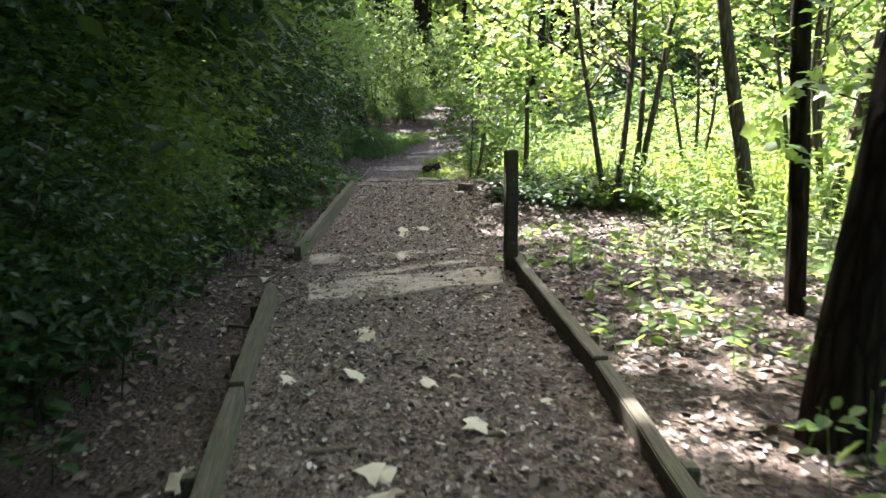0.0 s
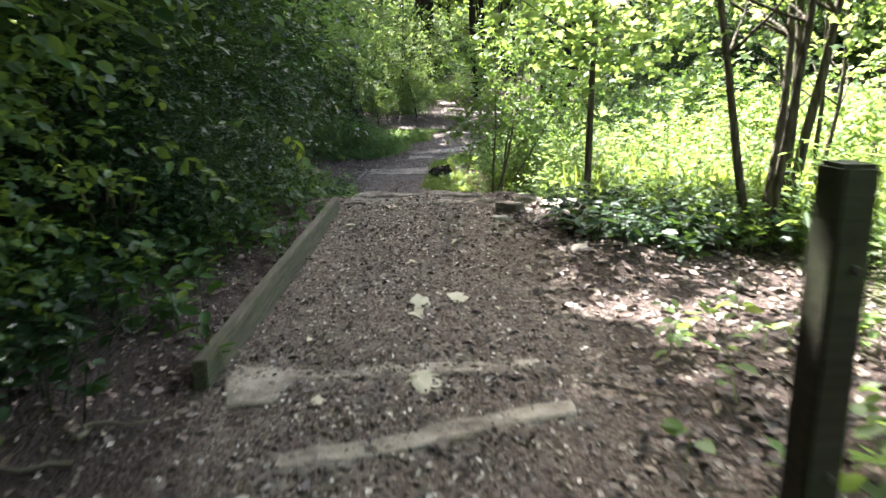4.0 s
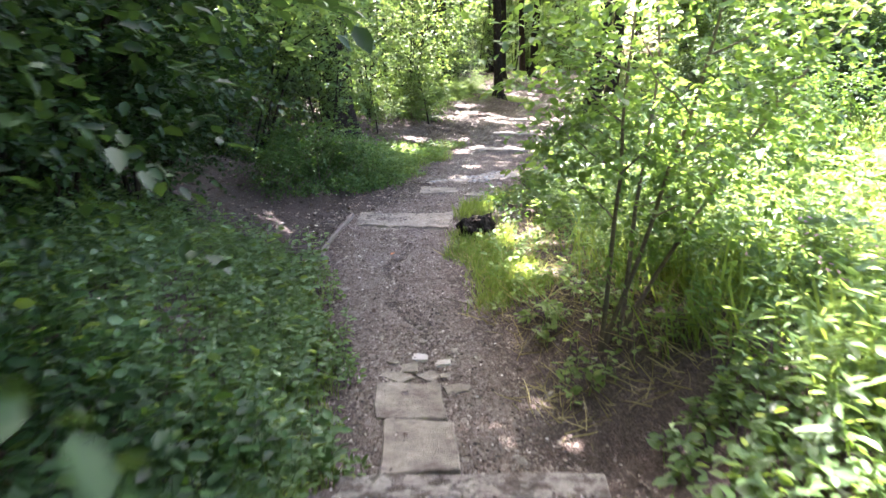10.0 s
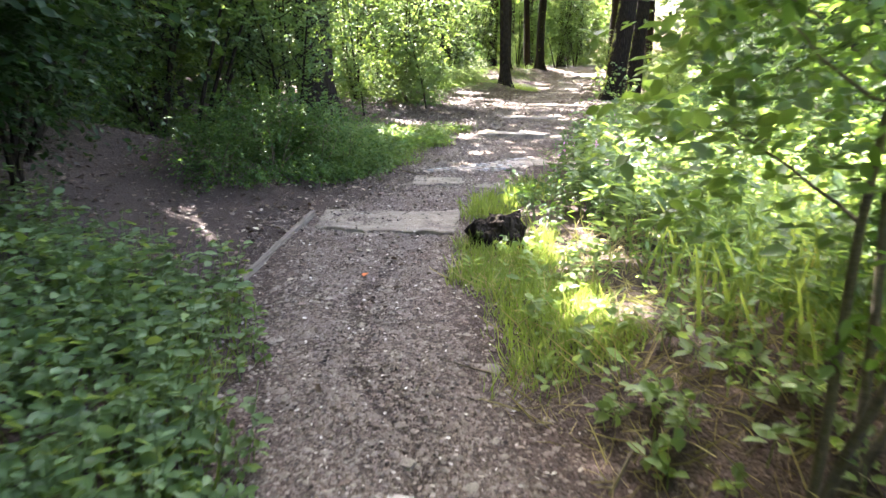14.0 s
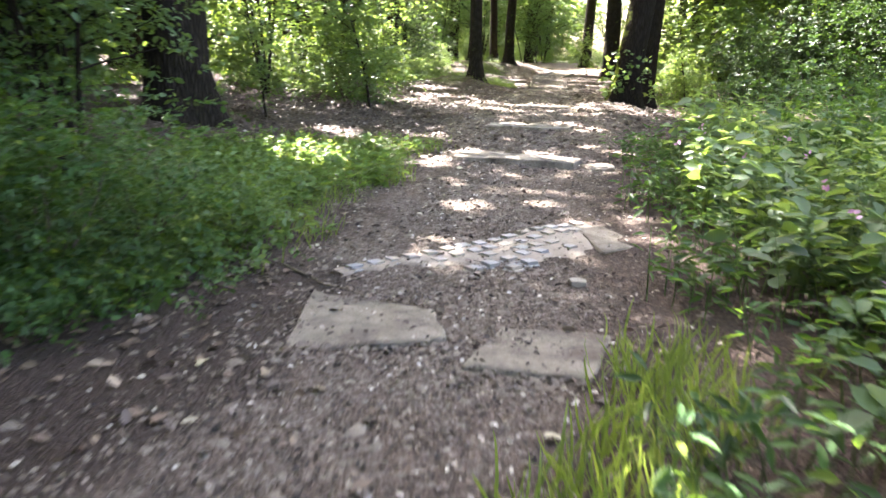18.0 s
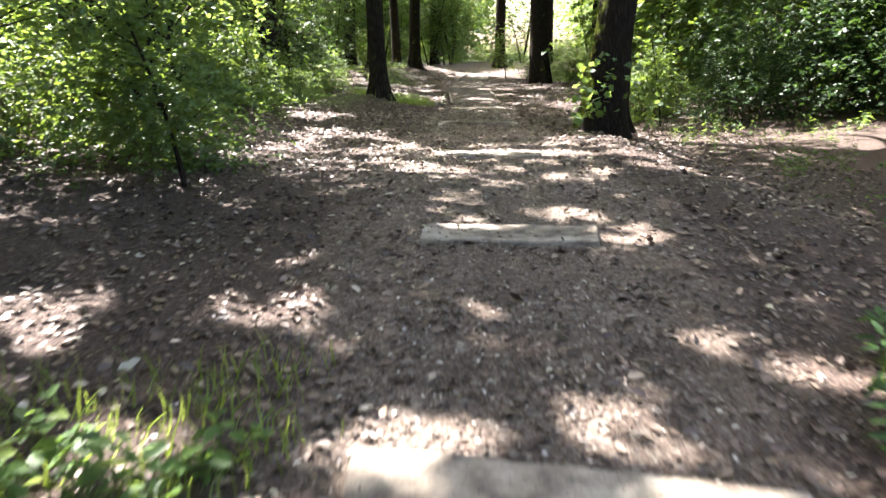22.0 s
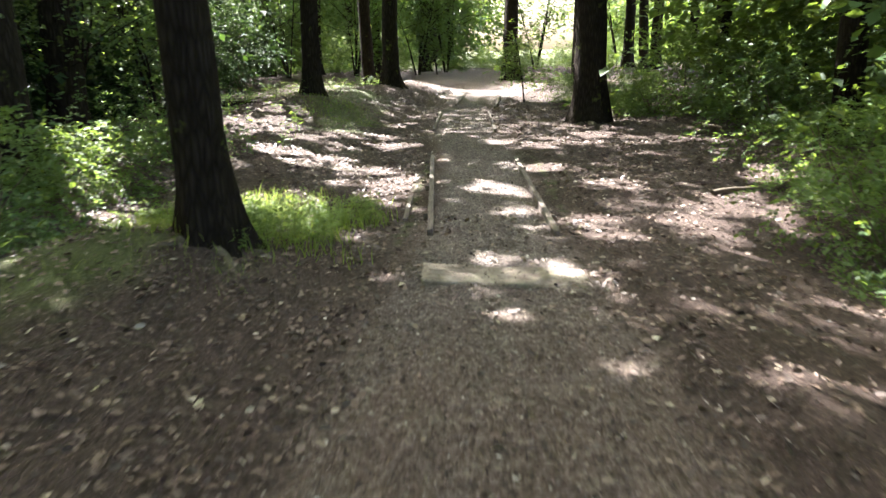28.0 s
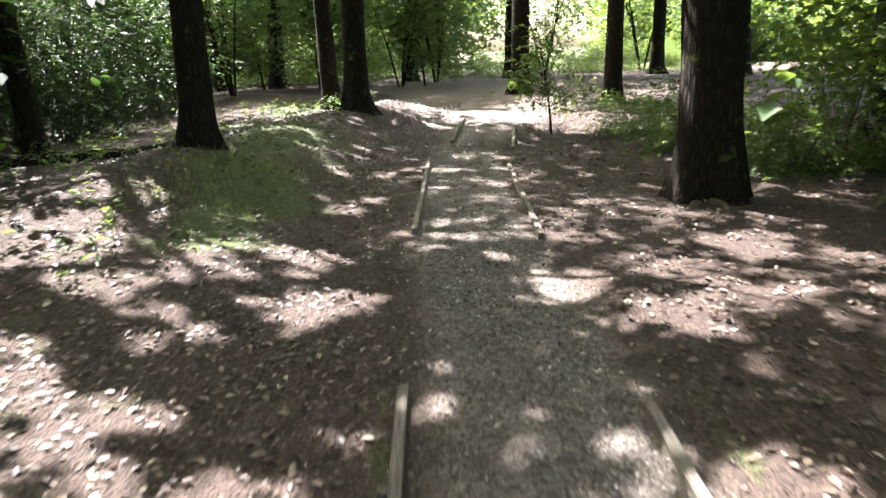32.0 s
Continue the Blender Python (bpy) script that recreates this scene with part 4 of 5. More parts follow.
def saplings():
    maple = [make_sapling("maple_sapling", "slim dark-stemmed maple with a light green canopy", LEAF_BRIGHT, 5.2, 0.05, 1.5, 720, 0.085, 2, LOBED, 0.3, BARK_LIT, 1.0),
             make_sapling("maple_sapling", "thin forked young maple with sunlit leaves", LEAF_BRIGHT, 4.6, 0.042, 1.3, 700, 0.085, 3, LOBED, 0.28, BARK_LIT, 0.9)]
    alder = make_sapling("streamside_sapling", "many-stemmed sapling with fine leaves on bare earth", LEAF_FRESH, 4.3, 0.022, 0.95, 1250, 0.075, 4, OVATE, 0.1, TWIG, 0.62, [(0.4, 0.0), (0.1, 0.1), (0.3, -0.1), (0.2, 0.2)], 0.1)
    # Hazel leaves are bright here and dark below, putting the light into the colour.
    over = make_sapling("hazel_sapling", "arching hazel whose leafy branches hang over the path", LEAF_BRIGHT, 4.4, 0.035, 1.6, 760, 0.10, 4, OVATE, 0.4, BARK, 1.1, [(0.5, -0.05), (0.32, 0.2), (0.2, -0.25), (0.55, 0.25)], 0.05)
    for x, y, turn, sc in ((-4.3, 14.2, 0, 1.0), (-4.4, 18.2, 20, 1.05), (-4.2, 16.2, -15, 1.05), (-4.7, 21.2, 0, 1.0), (-4.4, 25.4, 20, 1.0)):
        put(over, x, y, turn, sc)
    shade = make_sapling("hazel_sapling", "shade-dark hazel arching over the left side of the path", LEAF_SHADED, 3.0, 0.03, 1.1, 760, 0.1, 4, OVATE, 0.36, BARK, 0.9, [(0.15, 0.0), (0.05, 0.2), (0.1, -0.2), (-0.2, 0.1)], 0.05)
    # The first four are added to keep sky light off the left ground.
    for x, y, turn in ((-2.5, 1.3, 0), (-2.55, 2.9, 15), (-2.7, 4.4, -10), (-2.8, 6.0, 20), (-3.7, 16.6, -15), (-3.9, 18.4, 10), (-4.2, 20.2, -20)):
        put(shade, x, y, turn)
    # Added overhead, out of view, to shade the left ground.
    shade_roof = make_sapling("hazel_sapling", "tall dark hazel added above view to shade the path", LEAF_SHADED, 4.6, 0.04, 1.8, 1500, 0.12, 4, OVATE, 0.52, BARK, 1.3, [(0.5, 0.0), (0.36, 0.25), (0.4, -0.25), (0.15, 0.1)], 0.05)
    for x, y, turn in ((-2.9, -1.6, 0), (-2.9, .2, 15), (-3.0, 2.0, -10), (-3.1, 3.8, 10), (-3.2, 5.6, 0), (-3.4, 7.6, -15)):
        open_crown(put(shade_roof, x, y, turn))
    branch = make_sapling("maple_sapling", "low maple shoots with broad leaves beside the leaning trunk", LEAF_BRIGHT, 2.0, 0.016, 0.5, 110, 0.085, 2, LOBED, 0.3, BARK_LIT, 0.5)
    open_crown(put(branch, 2.1, 3.25, 0, 1.0))
    straight = make_sapling("maple_sapling", "straight single-stemmed young maple at the path's edge", LEAF_BRIGHT, 4.6, 0.042, 1.6, 620, 0.09, 1, LOBED, 0.34, BARK_LIT, 0.9, [(0.02, 0.0)], 0.02)
    open_crown(put(straight, 1.29, 11.5, 0))
    for k, x, y, turn, sc in ((1, 2.0, 8.9, 40, 0.9), (0, 2.35, 9.4, 150, 0.9), (1, 4.9, 9.6, 200, 1.0), (0, 5.8, 7.4, 90, 1.0), (1, 5.4, 11.4, 20, 1.0), (0, 4.5, 5.2, 250, 0.85), (1, 4.2, 12.8, 0, 0.9), (1, 6.6, 8.4, 70, 1.1), (0, 7.2, 13, 130, 1.1)):
        open_crown(put(maple[k], x, y, turn, sc))
    put(alder, 0.60, 16.45, 0, 1.0)
    put(maple[0], -4.8, 28.8, 60, 1.0)
    put(maple[1], -4.9, 15.4, 0, 1.0)
    hazel = make_sapling("hazel_sapling", "tall many-stemmed hazel with light green leaves in the sun", LEAF_BLUE, 5.0, 0.035, 1.7, 900, 0.10, 5, OVATE, 0.1, BARK, 1.3)
    for x, y, turn, sc in ((-2.9, 33.6, 160, .85), (-1.9, 36.0, 20, .95), (-2.3, 40.6, 90, .85), (-2.6, 39.0, 200, 1.1), (-5.8, 33.4, 70, 1.0), (-.9, 49.3, 120, .8), (-2.4, 47.2, 10, .9), (-.3, 53.0, 260, .8), (-3.6, 26.8, 310, .62), (-3.0, 25.9, 200, .7), (-5.0, 25.6, 60, .9), (5.0, 73.5, 0, 1.2), (8.2, 75.5, 60, 1.3), (2.0, 72.0, 190, 1.2), (10.2, 78.5, 300, 1.5), (15.8, 80.5, 30, 1.4), (21.5, 82.0, 200, 1.5), (-1.5, 70.0, 20, 1.2)):
        h = put(hazel, x, y, turn, sc)
        if y > 36:
            open_crown(h)
    small = make_sapling("holly_sapling", "small young tree with glossy leaves under the wood", LEAF_MID, 2.2, 0.028, 0.7, 420, 0.07, 1, OVATE, 0.2, BARK, 0.6)
    for x, y, turn, sc in ((-1.1, 33.2, 0, .9), (-1.0, 42.2, 40, .8), (7.3, 41.2, 0, .9), (10.2, 47, 90, 1.1), (9.2, 60.5, 10, 1.1), (-2.4, 30.6, 30, .7), (6.0, 73, 60, 1.5), (9.3, 76, 10, 1.6), (3, 75, 10, 1.6)):
        put(small, x, y, turn, sc)


saplings()


# ---- low growth ----
BLADE = (np.array([(0, .013, 0), (0, -.013, 0), (.45, -.011, .02), (.45, .011, .02), (.8, .007, -.06), (.8, -.007, -.06), (1.0, 0, -.2)]),
         np.array([(0, 1, 2), (0, 2, 3), (3, 2, 5), (3, 5, 4), (4, 5, 6)]))
LANCE = (np.array([(0, 0, 0), (.3, .15, .03), (.65, .12, .02), (1, 0, -.12), (.65, -.12, .02), (.3, -.15, .03)]), np.array([(0, 1, 2, 3), (0, 3, 4, 5)]))


def scatter(n, y0, y1, u0, u1, patchy=0.0):
    y = rng.uniform(y0, y1, n) + rng.normal(0, 0.12, n)
    u = rng.uniform(u0, u1, n)
    u = u + (0.13 * np.sin(3.1 * y) + 0.09 * np.sin(7.3 * y + 1) + rng.normal(0, 0.07, n)) * min(1.0, u1 - u0)
    keep = np.sin(2.1 * u + 1.7 * y) * np.sin(1.3 * y - 2.6 * u + 1) + rng.normal(0, 0.35, n) > -1.2 + 1.2 * patchy
    y, u = y[keep], u[keep]
    x = line(y) + u
    return np.stack([x, y, height(x, y)], 1)


def bed(name, label, mat, spots, tall, leaf, per, shape=OVATE, stems=True, flat=0.35, wob=0.35):
    """A bed of upright weeds: a stem each, with leaves up its length."""
    n = len(spots)
    h = tall * rng.uniform(0.45, 1.15, n)
    tilt = rng.normal(0, 0.16, (n, 2))
    t = rng.uniform(0.15, 1.0, (n, per)) ** 0.7
    top = np.concatenate([tilt * h[:, None], h[:, None]], 1)
    pos = spots[:, None] + top[:, None] * t[..., None]
    a = rng.uniform(0, 2 * np.pi, (n, per))
    way = np.stack([np.cos(a), np.sin(a), rng.normal(0.1, flat, (n, per))], -1)
    pos = pos + way * (leaf * 0.25)
    up = np.array([0, 0, 1.0]) + rng.normal(0, wob, (n, per, 3))
    size = leaf * rng.uniform(0.6, 1.25, (n, per)) * (1.25 - 0.5 * t)
    ob = part(name, leaf_cloud(pos.reshape(-1, 3), way.reshape(-1, 3), up.reshape(-1, 3), size.ravel(), shape), mat)
    tagged(ob, label, "undergrowth", kind="stuff")
    if stems:
        r = 0.004
        c = np.array([(1, 0, 0), (-.5, .87, 0), (-.5, -.87, 0)]) * r
        v = np.concatenate([spots[:, None] + c[None], spots[:, None] + top[:, None] + 0.4 * c[None]], 1).reshape(-1, 3)
        k = (np.arange(n) * 6)[:, None, None]
        f = np.array([(0, 1, 4, 3), (1, 2, 5, 4), (2, 0, 3, 5)])[None] + k
        part("stalks", (v, f.reshape(-1, 4)), mat, ob)


def grass(name, label, mat, spots, tall, lean=0.35, wide=1.0):
    n = len(spots)
    way = np.stack([rng.normal(0, lean, n), rng.normal(0, lean, n), np.ones(n)], 1)
    up = rng.normal(0, 1, (n, 3)) * np.array([1, 1, 0.1])
    shape = (BLADE[0] * np.array([1, wide, 1]), BLADE[1])
    ob = part(name, leaf_cloud(spots, way, up, tall * rng.uniform(0.4, 1.2, n), shape), mat)
    tagged(ob, label, "grass", kind="stuff")


def low_growth():
    bed("nettle_bed", "dense dark green nettles and ground ivy by the path", LEAF_BLUE, scatter(2100, 14.2, 19.0, -4.4, -0.9, 0.35), 0.5, 0.092, 9, flat=0.15, wob=0.42)
    # Two darker nettle copies; the hedge's shade is put into their leaf colour.
    bed("nettle_bed", "nettles below the sleepers, leaf colour darkened for shade", LEAF_HALF_SHADE, np.concatenate([scatter(350, 13.6, 14.8, -4.4, -0.95), scatter(500, 14.2, 18.0, -4.4, -2.4)]), 0.5, 0.11, 8, flat=0.12, wob=0.4)
    bed("nettle_bed", "nettles with the overhanging hedge's shade put into their leaf colour", LEAF_SHADED, scatter(620, 11.9, 13.9, -4.4, -0.95), 0.55, 0.11, 9, flat=0.15, wob=0.4)
    bed("nettle_bed", "bright low leaves along the path's edge", LEAF_MID, scatter(500, 13.5, 18.8, -1.6, -0.72), 0.22, 0.07, 9)
    # Ivy leaves are coloured dark to bring deep shade onto the left ground.
    bed("ivy", "sparse ivy and seedlings, shade-dark in colour, on leaf litter", LEAF_SHADED, np.concatenate([scatter(900, 3.6, 11.0, -3.2, -1.4, 0.45), scatter(600, 0.6, 4.2, -3.2, -1.5, 0.3), scatter(420, -0.4, 3.6, -2.4, -1.2)]), 0.3, 0.085, 9)
    bed("seedlings", "light green seedlings among fallen leaves in the sun", LEAF_BRIGHT, scatter(330, 1.2, 7.0, 0.95, 3.6, 0.8), 0.26, 0.085, 7)
    bed("hedge_foot", "dark leafy growth and small ferns beside the timber board", LEAF_HALF_SHADE, np.concatenate([scatter(420, 9.0, 12.7, -2.9, -0.95), scatter(160, 6.9, 9.2, -2.4, -1.05, .3)]), 0.36, 0.1, 10)
    bed("bramble", "low green bramble mound beside the steps", LEAF_MID, scatter(420, 8.6, 10.2, 1.7, 3.4), 0.38, 0.08, 10)
    bed("ivy_mound", "dark broad-leaved ivy spilling over the earth mound", LEAF_SHADED, np.concatenate([scatter(120, 8.2, 9.5, 1.2, 1.9), scatter(60, 8.8, 9.8, 1.7, 2.6)]), 0.27, 0.105, 9, OVATE, flat=0.2)
    bed("meadow_herbs", "sunlit green herbs filling the open ground", LEAF_BRIGHT, scatter(3600, 6.0, 30.0, 2.6, 11.0, 0.2), 0.75, 0.13, 9, LANCE)
    bed("balsam", "tall grey-green weeds crowding the path's edge", LEAF_BLUE, np.concatenate([scatter(600, 20.0, 28.5, 1.75, 3.4), scatter(200, 16, 18.6, 2.4, 3.6)]), 0.8, 0.125, 13, OVATE)
    bed("willowherb", "light green lance-leaved weeds in the sun", LEAF_BRIGHT, np.concatenate([scatter(300, 19.5, 28.5, 1.9, 3.4), scatter(110, 12.2, 15.2, 1.7, 3.2), scatter(180, 16, 18.8, 2.5, 3.8)]), 0.85, 0.14, 11, LANCE)
    bed("meadow_herbs", "fresh green herbs behind the many-stemmed sapling", LEAF_FRESH, scatter(620, 12.6, 19.4, 1.9, 4.2), 0.6, 0.11, 10, LANCE)
    bed("low_herbs", "trampled low leaves beside the trodden earth", LEAF_BRIGHT, scatter(150, 15.8, 20.0, 1.0, 2.1, .5), 0.22, 0.09, 8, OVATE)
    bed("sycamore_seedlings", "pale lobed seedling leaves against the mossy trunk", LEAF_BLUE, np.concatenate([scatter(9, 36.3, 36.9, 1.3, 1.85), scatter(7, 36.0, 36.8, 1.9, 2.4)]), 1.1, 0.13, 8, LOBED, stems=False, flat=0.5, wob=0.8)
    bed("balsam", "knee-high leafy weeds beside the stone steps", LEAF_HALF_SHADE, scatter(420, 20.3, 29.0, 1.2, 2.1, .3), 0.34, 0.1, 9, LANCE)
    bed("low_herbs", "low mixed leaves on the lit bank", LEAF_FRESH, scatter(900, 23.6, 28.6, -3.0, -1.1), 0.2, 0.08, 8)
    bed("ferns", "patchy green growth under the trees", LEAF_MID, scatter(700, 31.0, 66.0, -7.5, -3.0, 0.8), 0.35, 0.11, 10, LANCE)
    bed("ferns", "dark ferns and weeds at the shaded foot of the trees", LEAF_HALF_SHADE, scatter(150, 39.6, 43.4, -5.4, -3.9, .3), 0.36, 0.11, 11, LANCE)
    bed("ferns", "green undergrowth on the falling bank", LEAF_MID, scatter(620, 31.0, 50.0, 3.2, 8.0, 0.8), 0.35, 0.10, 10, LANCE)
    bed("far_herbs", "sunlit herbs at the end of the clearing", LEAF_MID, scatter(900, 76.0, 90.0, -9, 12), 0.6, 0.16, 9, LANCE)
    grass("grass_tuft", "bright green grass tuft beside the rotten stump", GRASS, scatter(5200, 17.9, 20.5, 0.75, 1.5, .45), 0.15, 0.4, wide=2.0)
    grass("grass_tuft", "grass along the foot of the nettles", GRASS, scatter(1500, 13.0, 19.0, -1.15, -0.75, .4), 0.16, wide=2.0)
    grass("grass_bank", "lit grass bank beside the path", GRASS, scatter(6000, 24.3, 29.2, -3.0, -1.0, .45), 0.14, wide=2.0)
    grass("meadow_grass", "tall sunlit meadow grass", GRASS, np.concatenate([scatter(18000, 9.0, 30.0, 2.6, 11.0), scatter(1300, 11.6, 19.5, 1.9, 4.0)]), 0.6, 0.2, 1.6)
    grass("long_grass", "long grass at the foot of the sapling", GRASS, scatter(170, 15.6, 17.2, 1.75, 2.6), 0.5, 0.4, 1.0)
    grass("dry_grass", "flattened straw and dead stalks by the path", STRAW, scatter(1900, 15.4, 20.6, 0.8, 2.3), 0.24, 1.6, 1.3)
    grass("grass_tuft", "thin green tuft on the path's right edge", GRASS, scatter(900, 21.0, 23.0, 0.75, 1.25, .3), 0.2, wide=2.0)
    bed("fern_clump", "bright green fern clump at the foot of a tree", LEAF_BRIGHT, scatter(260, 43.3, 45.4, -2.6, -1.3, .4), 0.26, 0.07, 14, LANCE)
    grass("grass_tuft", "lush bright grass at the foot of a tree", GRASS, scatter(2600, 43.2, 46.0, -2.9, -1.2, .3), 0.17, wide=2.0)
    grass("moss_tuft", "short bright grass on a mossy patch", GRASS, scatter(1200, 52.8, 55.4, -3.4, -2.0, .4), 0.09, wide=2.0)
    bed("low_herbs", "low green leaves beside the drop", LEAF_MID, scatter(420, 11.4, 15.0, 1.15, 3.0, .2), 0.3, 0.09, 9)
    grass("moss_tuft", "fine grass on the mossy mound", GRASS, scatter(2200, 42.5, 46.5, -3.6, -1.6, .5), 0.1)


low_growth()


# ---- timber, stone and litter ----
def crease(bm):
    """Smooth faces that meet in crisp edges."""
    for f in bm.faces:
        f.smooth = True
    for e in bm.edges:
        e.smooth = len(e.link_faces) == 2 and e.calc_face_angle(0) < 0.42


def rough_box(sx, sy, sz, bev=0.012, wear=0.006, cuts=6, seed=0):
    """A block with rounded, worn, slightly uneven edges; its origin in the middle of its top."""
    bm = bmesh.new()
    bmesh.ops.create_cube(bm, size=1.0)
    for v in bm.verts:
        v.co = Vector((v.co.x * sx, v.co.y * sy, (v.co.z - 0.5) * sz))
    long = [e for e in bm.edges if abs(e.verts[0].co.x - e.verts[1].co.x) > sx * 0.5]
    if cuts:
        bmesh.ops.subdivide_edges(bm, edges=long, cuts=cuts, use_grid_fill=True)
    bmesh.ops.bevel(bm, geom=[e for e in bm.edges if len(e.link_faces) == 2 and e.calc_face_angle(0) > 0.6], offset=bev, segments=2, affect="EDGES")
    for v in bm.verts:
        d = noise.noise_vector(v.co * 4.0 + Vector((seed * 3.1, seed, 0)))
        v.co += Vector((d.x, d.y, d.z)) * wear
    crease(bm)
    return bm


def between(a, b, za, zb):
    """The pose of a long piece whose ends stand at a and b."""
    d = Vector((b[0] - a[0], b[1] - a[1], zb - za))
    mid = Vector(((a[0] + b[0]) / 2, (a[1] + b[1]) / 2, (za + zb) / 2))
    return Matrix.Translation(mid) @ pose(0, 0, 0, 0, -math.degrees(math.asin(d.z / d.length)), math.degrees(math.atan2(d.y, d.x))), d.length


def edging(a, b, label, proud=0.09, wide=0.055, stakes=2, side=1, wood=RAIL_WOOD):
    """A timber edging board along the path, held by short stakes."""
    m, n = between(a, b, at(*a, proud), at(*b, proud))
    t = thing("path_edging", label, "edging board", "timber edging boards", m=m)
    part("board", rough_box(n, wide, 0.17, 0.005, 0.006, 14, a[1]), wood, t)
    for k in range(stakes):
        q = -n / 2 + n * (k + 0.5) / stakes * 0.96
        part("stake", rough_box(0.05, 0.045, 0.28, 0.005, 0.004, 0, k), wood, t, m=pose(q, side * (wide / 2 + 0.026), -0.018))
    return t


edging((0.68, -1.4), (0.60, 2.74), "dark damp timber board edging the gravel path", 0.09, 0.055, 3, -1, DAMP_WOOD)
edging((0.598, 2.76), (0.49, 4.93), "weathered grey timber board edging the gravel path", 0.1, 0.06, 3, -1, DAMP_WOOD)
edging((-0.42, 0.3), (-0.76, 2.6), "dark timber board edging the shaded side", 0.10, 0.055, 2, 1, DAMP_WOOD)
edging((-0.765, 2.62), (-1.04, 4.44), "mossy timber board edging the shaded side", 0.11, 0.055, 2, 1, DAMP_WOOD)
edging((-1.27, 6.43), (-1.25, 10.48), "lichen-covered timber board holding back leaf litter", 0.13, 0.06, 3, 1, DAMP_WOOD)
edging((-2.22, 19.4), (-2.03, 21.5), "thin half-buried timber edging in dark soil", 0.05, 0.05, 1, 1)
edging((3.42, 44.1), (4.26, 48.8), "straight pale timber board along the gravel", 0.06, 0.055, 3, 1)
edging((4.51, 43.8), (5.40, 48.3), "straight grey timber board half sunk in gravel", 0.05, 0.055, 3, -1)
edging((3.30, 44.9), (3.52, 46.0), "short broken board lying beside the edging", 0.03, 0.05, 1, 1)
edging((4.87, 52.1), (5.93, 57.1), "pale timber board further along the path", 0.06, 0.055, 3, 1)
edging((5.93, 51.5), (6.97, 56.15), "pale narrow timber board along the gravel", 0.06, 0.055, 3, -1)
edging((6.83, 59.6), (7.95, 63.4), "crooked timber board near the clearing", 0.06, 0.055, 2, 1)
edging((7.62, 58.1), (8.80, 62.0), "last timber board before the clearing", 0.06, 0.055, 2, -1)


def post():
    t = thing("marker_post", "square dark wooden post with green algae by a step", "post", m=pose(0.445, 4.93, at(0.445, 4.93), 0.5, 1.2, 8))
    bm = rough_box(0.083, 0.083, 1.15, 0.008, 0.006, 0, 3)
    bm.transform(pose(0, 0, 0.81))
    part("shaft", bm, POST_WOOD, t)
    for z in (0.2, 0.62):
        bm = bmesh.new()
        bmesh.ops.create_cone(bm, cap_ends=True, segments=8, radius1=0.009, radius2=0.007, depth=0.012)
        part("nail", bm, RAIL_WOOD, t, m=pose(0.01, -0.045, z, 90))


post()


def tread(name, label, fl, fr, nr, nl, thick=0.2, proud=0.05, mat=SLAB, wear=0.016, seed=0, n=14, group="steps along the path", follow=0.0):
    """A slab laid across the path between four corners (far left, far right, near right, near left)."""
    c = np.array([fl, fr, nr, nl], float)
    mid = c.mean(0)
    z = float(np.mean([at(*q) for q in c])) + proud
    k = max(4, n // 3)
    U, V = np.meshgrid(np.linspace(0, 1, n), np.linspace(0, 1, k))
    P = (c[3] * (1 - U[..., None]) + c[2] * U[..., None]) * (1 - V[..., None]) + (c[0] * (1 - U[..., None]) + c[1] * U[..., None]) * V[..., None] - mid
    bm = bmesh.new()
    top = [[bm.verts.new((p[0], p[1], follow * (at(p[0] + mid[0], p[1] + mid[1]) + proud - z))) for p in row] for row in P]
    for i in range(k - 1):
        for j in range(n - 1):
            bm.faces.new((top[i][j], top[i][j + 1], top[i + 1][j + 1], top[i + 1][j]))
    r = bmesh.ops.extrude_face_region(bm, geom=bm.faces[:])
    for v in [g for g in r["geom"] if isinstance(g, bmesh.types.BMVert)]:
        v.co.z -= thick
    bmesh.ops.recalc_face_normals(bm, faces=bm.faces[:])
    bmesh.ops.bevel(bm, geom=[e for e in bm.edges if len(e.link_faces) == 2 and e.calc_face_angle(0) > 0.8], offset=0.009, segments=1, affect="EDGES")
    for v in bm.verts:
        q = v.co + Vector((seed * 2.7, seed * 1.3, seed))
        d = noise.noise_vector(q * 3.5)
        e = noise.noise_vector(q * 14)
        v.co += Vector((d.x, d.y, d.z * 0.7)) * wear + Vector((e.x, e.y, e.z * 0.5)) * wear * 0.45
    crease(bm)
    ob = part(name, bm, mat, m=pose(mid[0], mid[1], z))
    return tagged(ob, label, "step", group)


tread("step_sleeper", "broad pale dusty step edge worn by feet", (-0.9, 4.8), (0.38, 5.04), (0.36, 4.52), (-0.82, 4.3), proud=0.022, seed=1, wear=0.022, follow=0.9, n=24)
tread("step_sleeper", "narrow pale step edge half covered in gravel", (-0.85, 5.86), (0.2, 6.2), (0.2, 6.07), (-0.85, 5.73), proud=0.02, seed=2, wear=0.022, follow=1.0, n=24)
tread("step_sleeper", "pale step edge with a wide worn end", (-1.2, 6.68), (0.12, 6.62), (0.12, 6.52), (-1.2, 6.52), proud=0.012, seed=3, wear=0.02, follow=1.0, n=24)
tread("step_sleeper", "worn flat stone beside the step edge", (-1.2, 6.51), (-0.9, 6.52), (-0.95, 6.28), (-1.13, 6.26), proud=0.022, seed=4, n=8, follow=1.0)
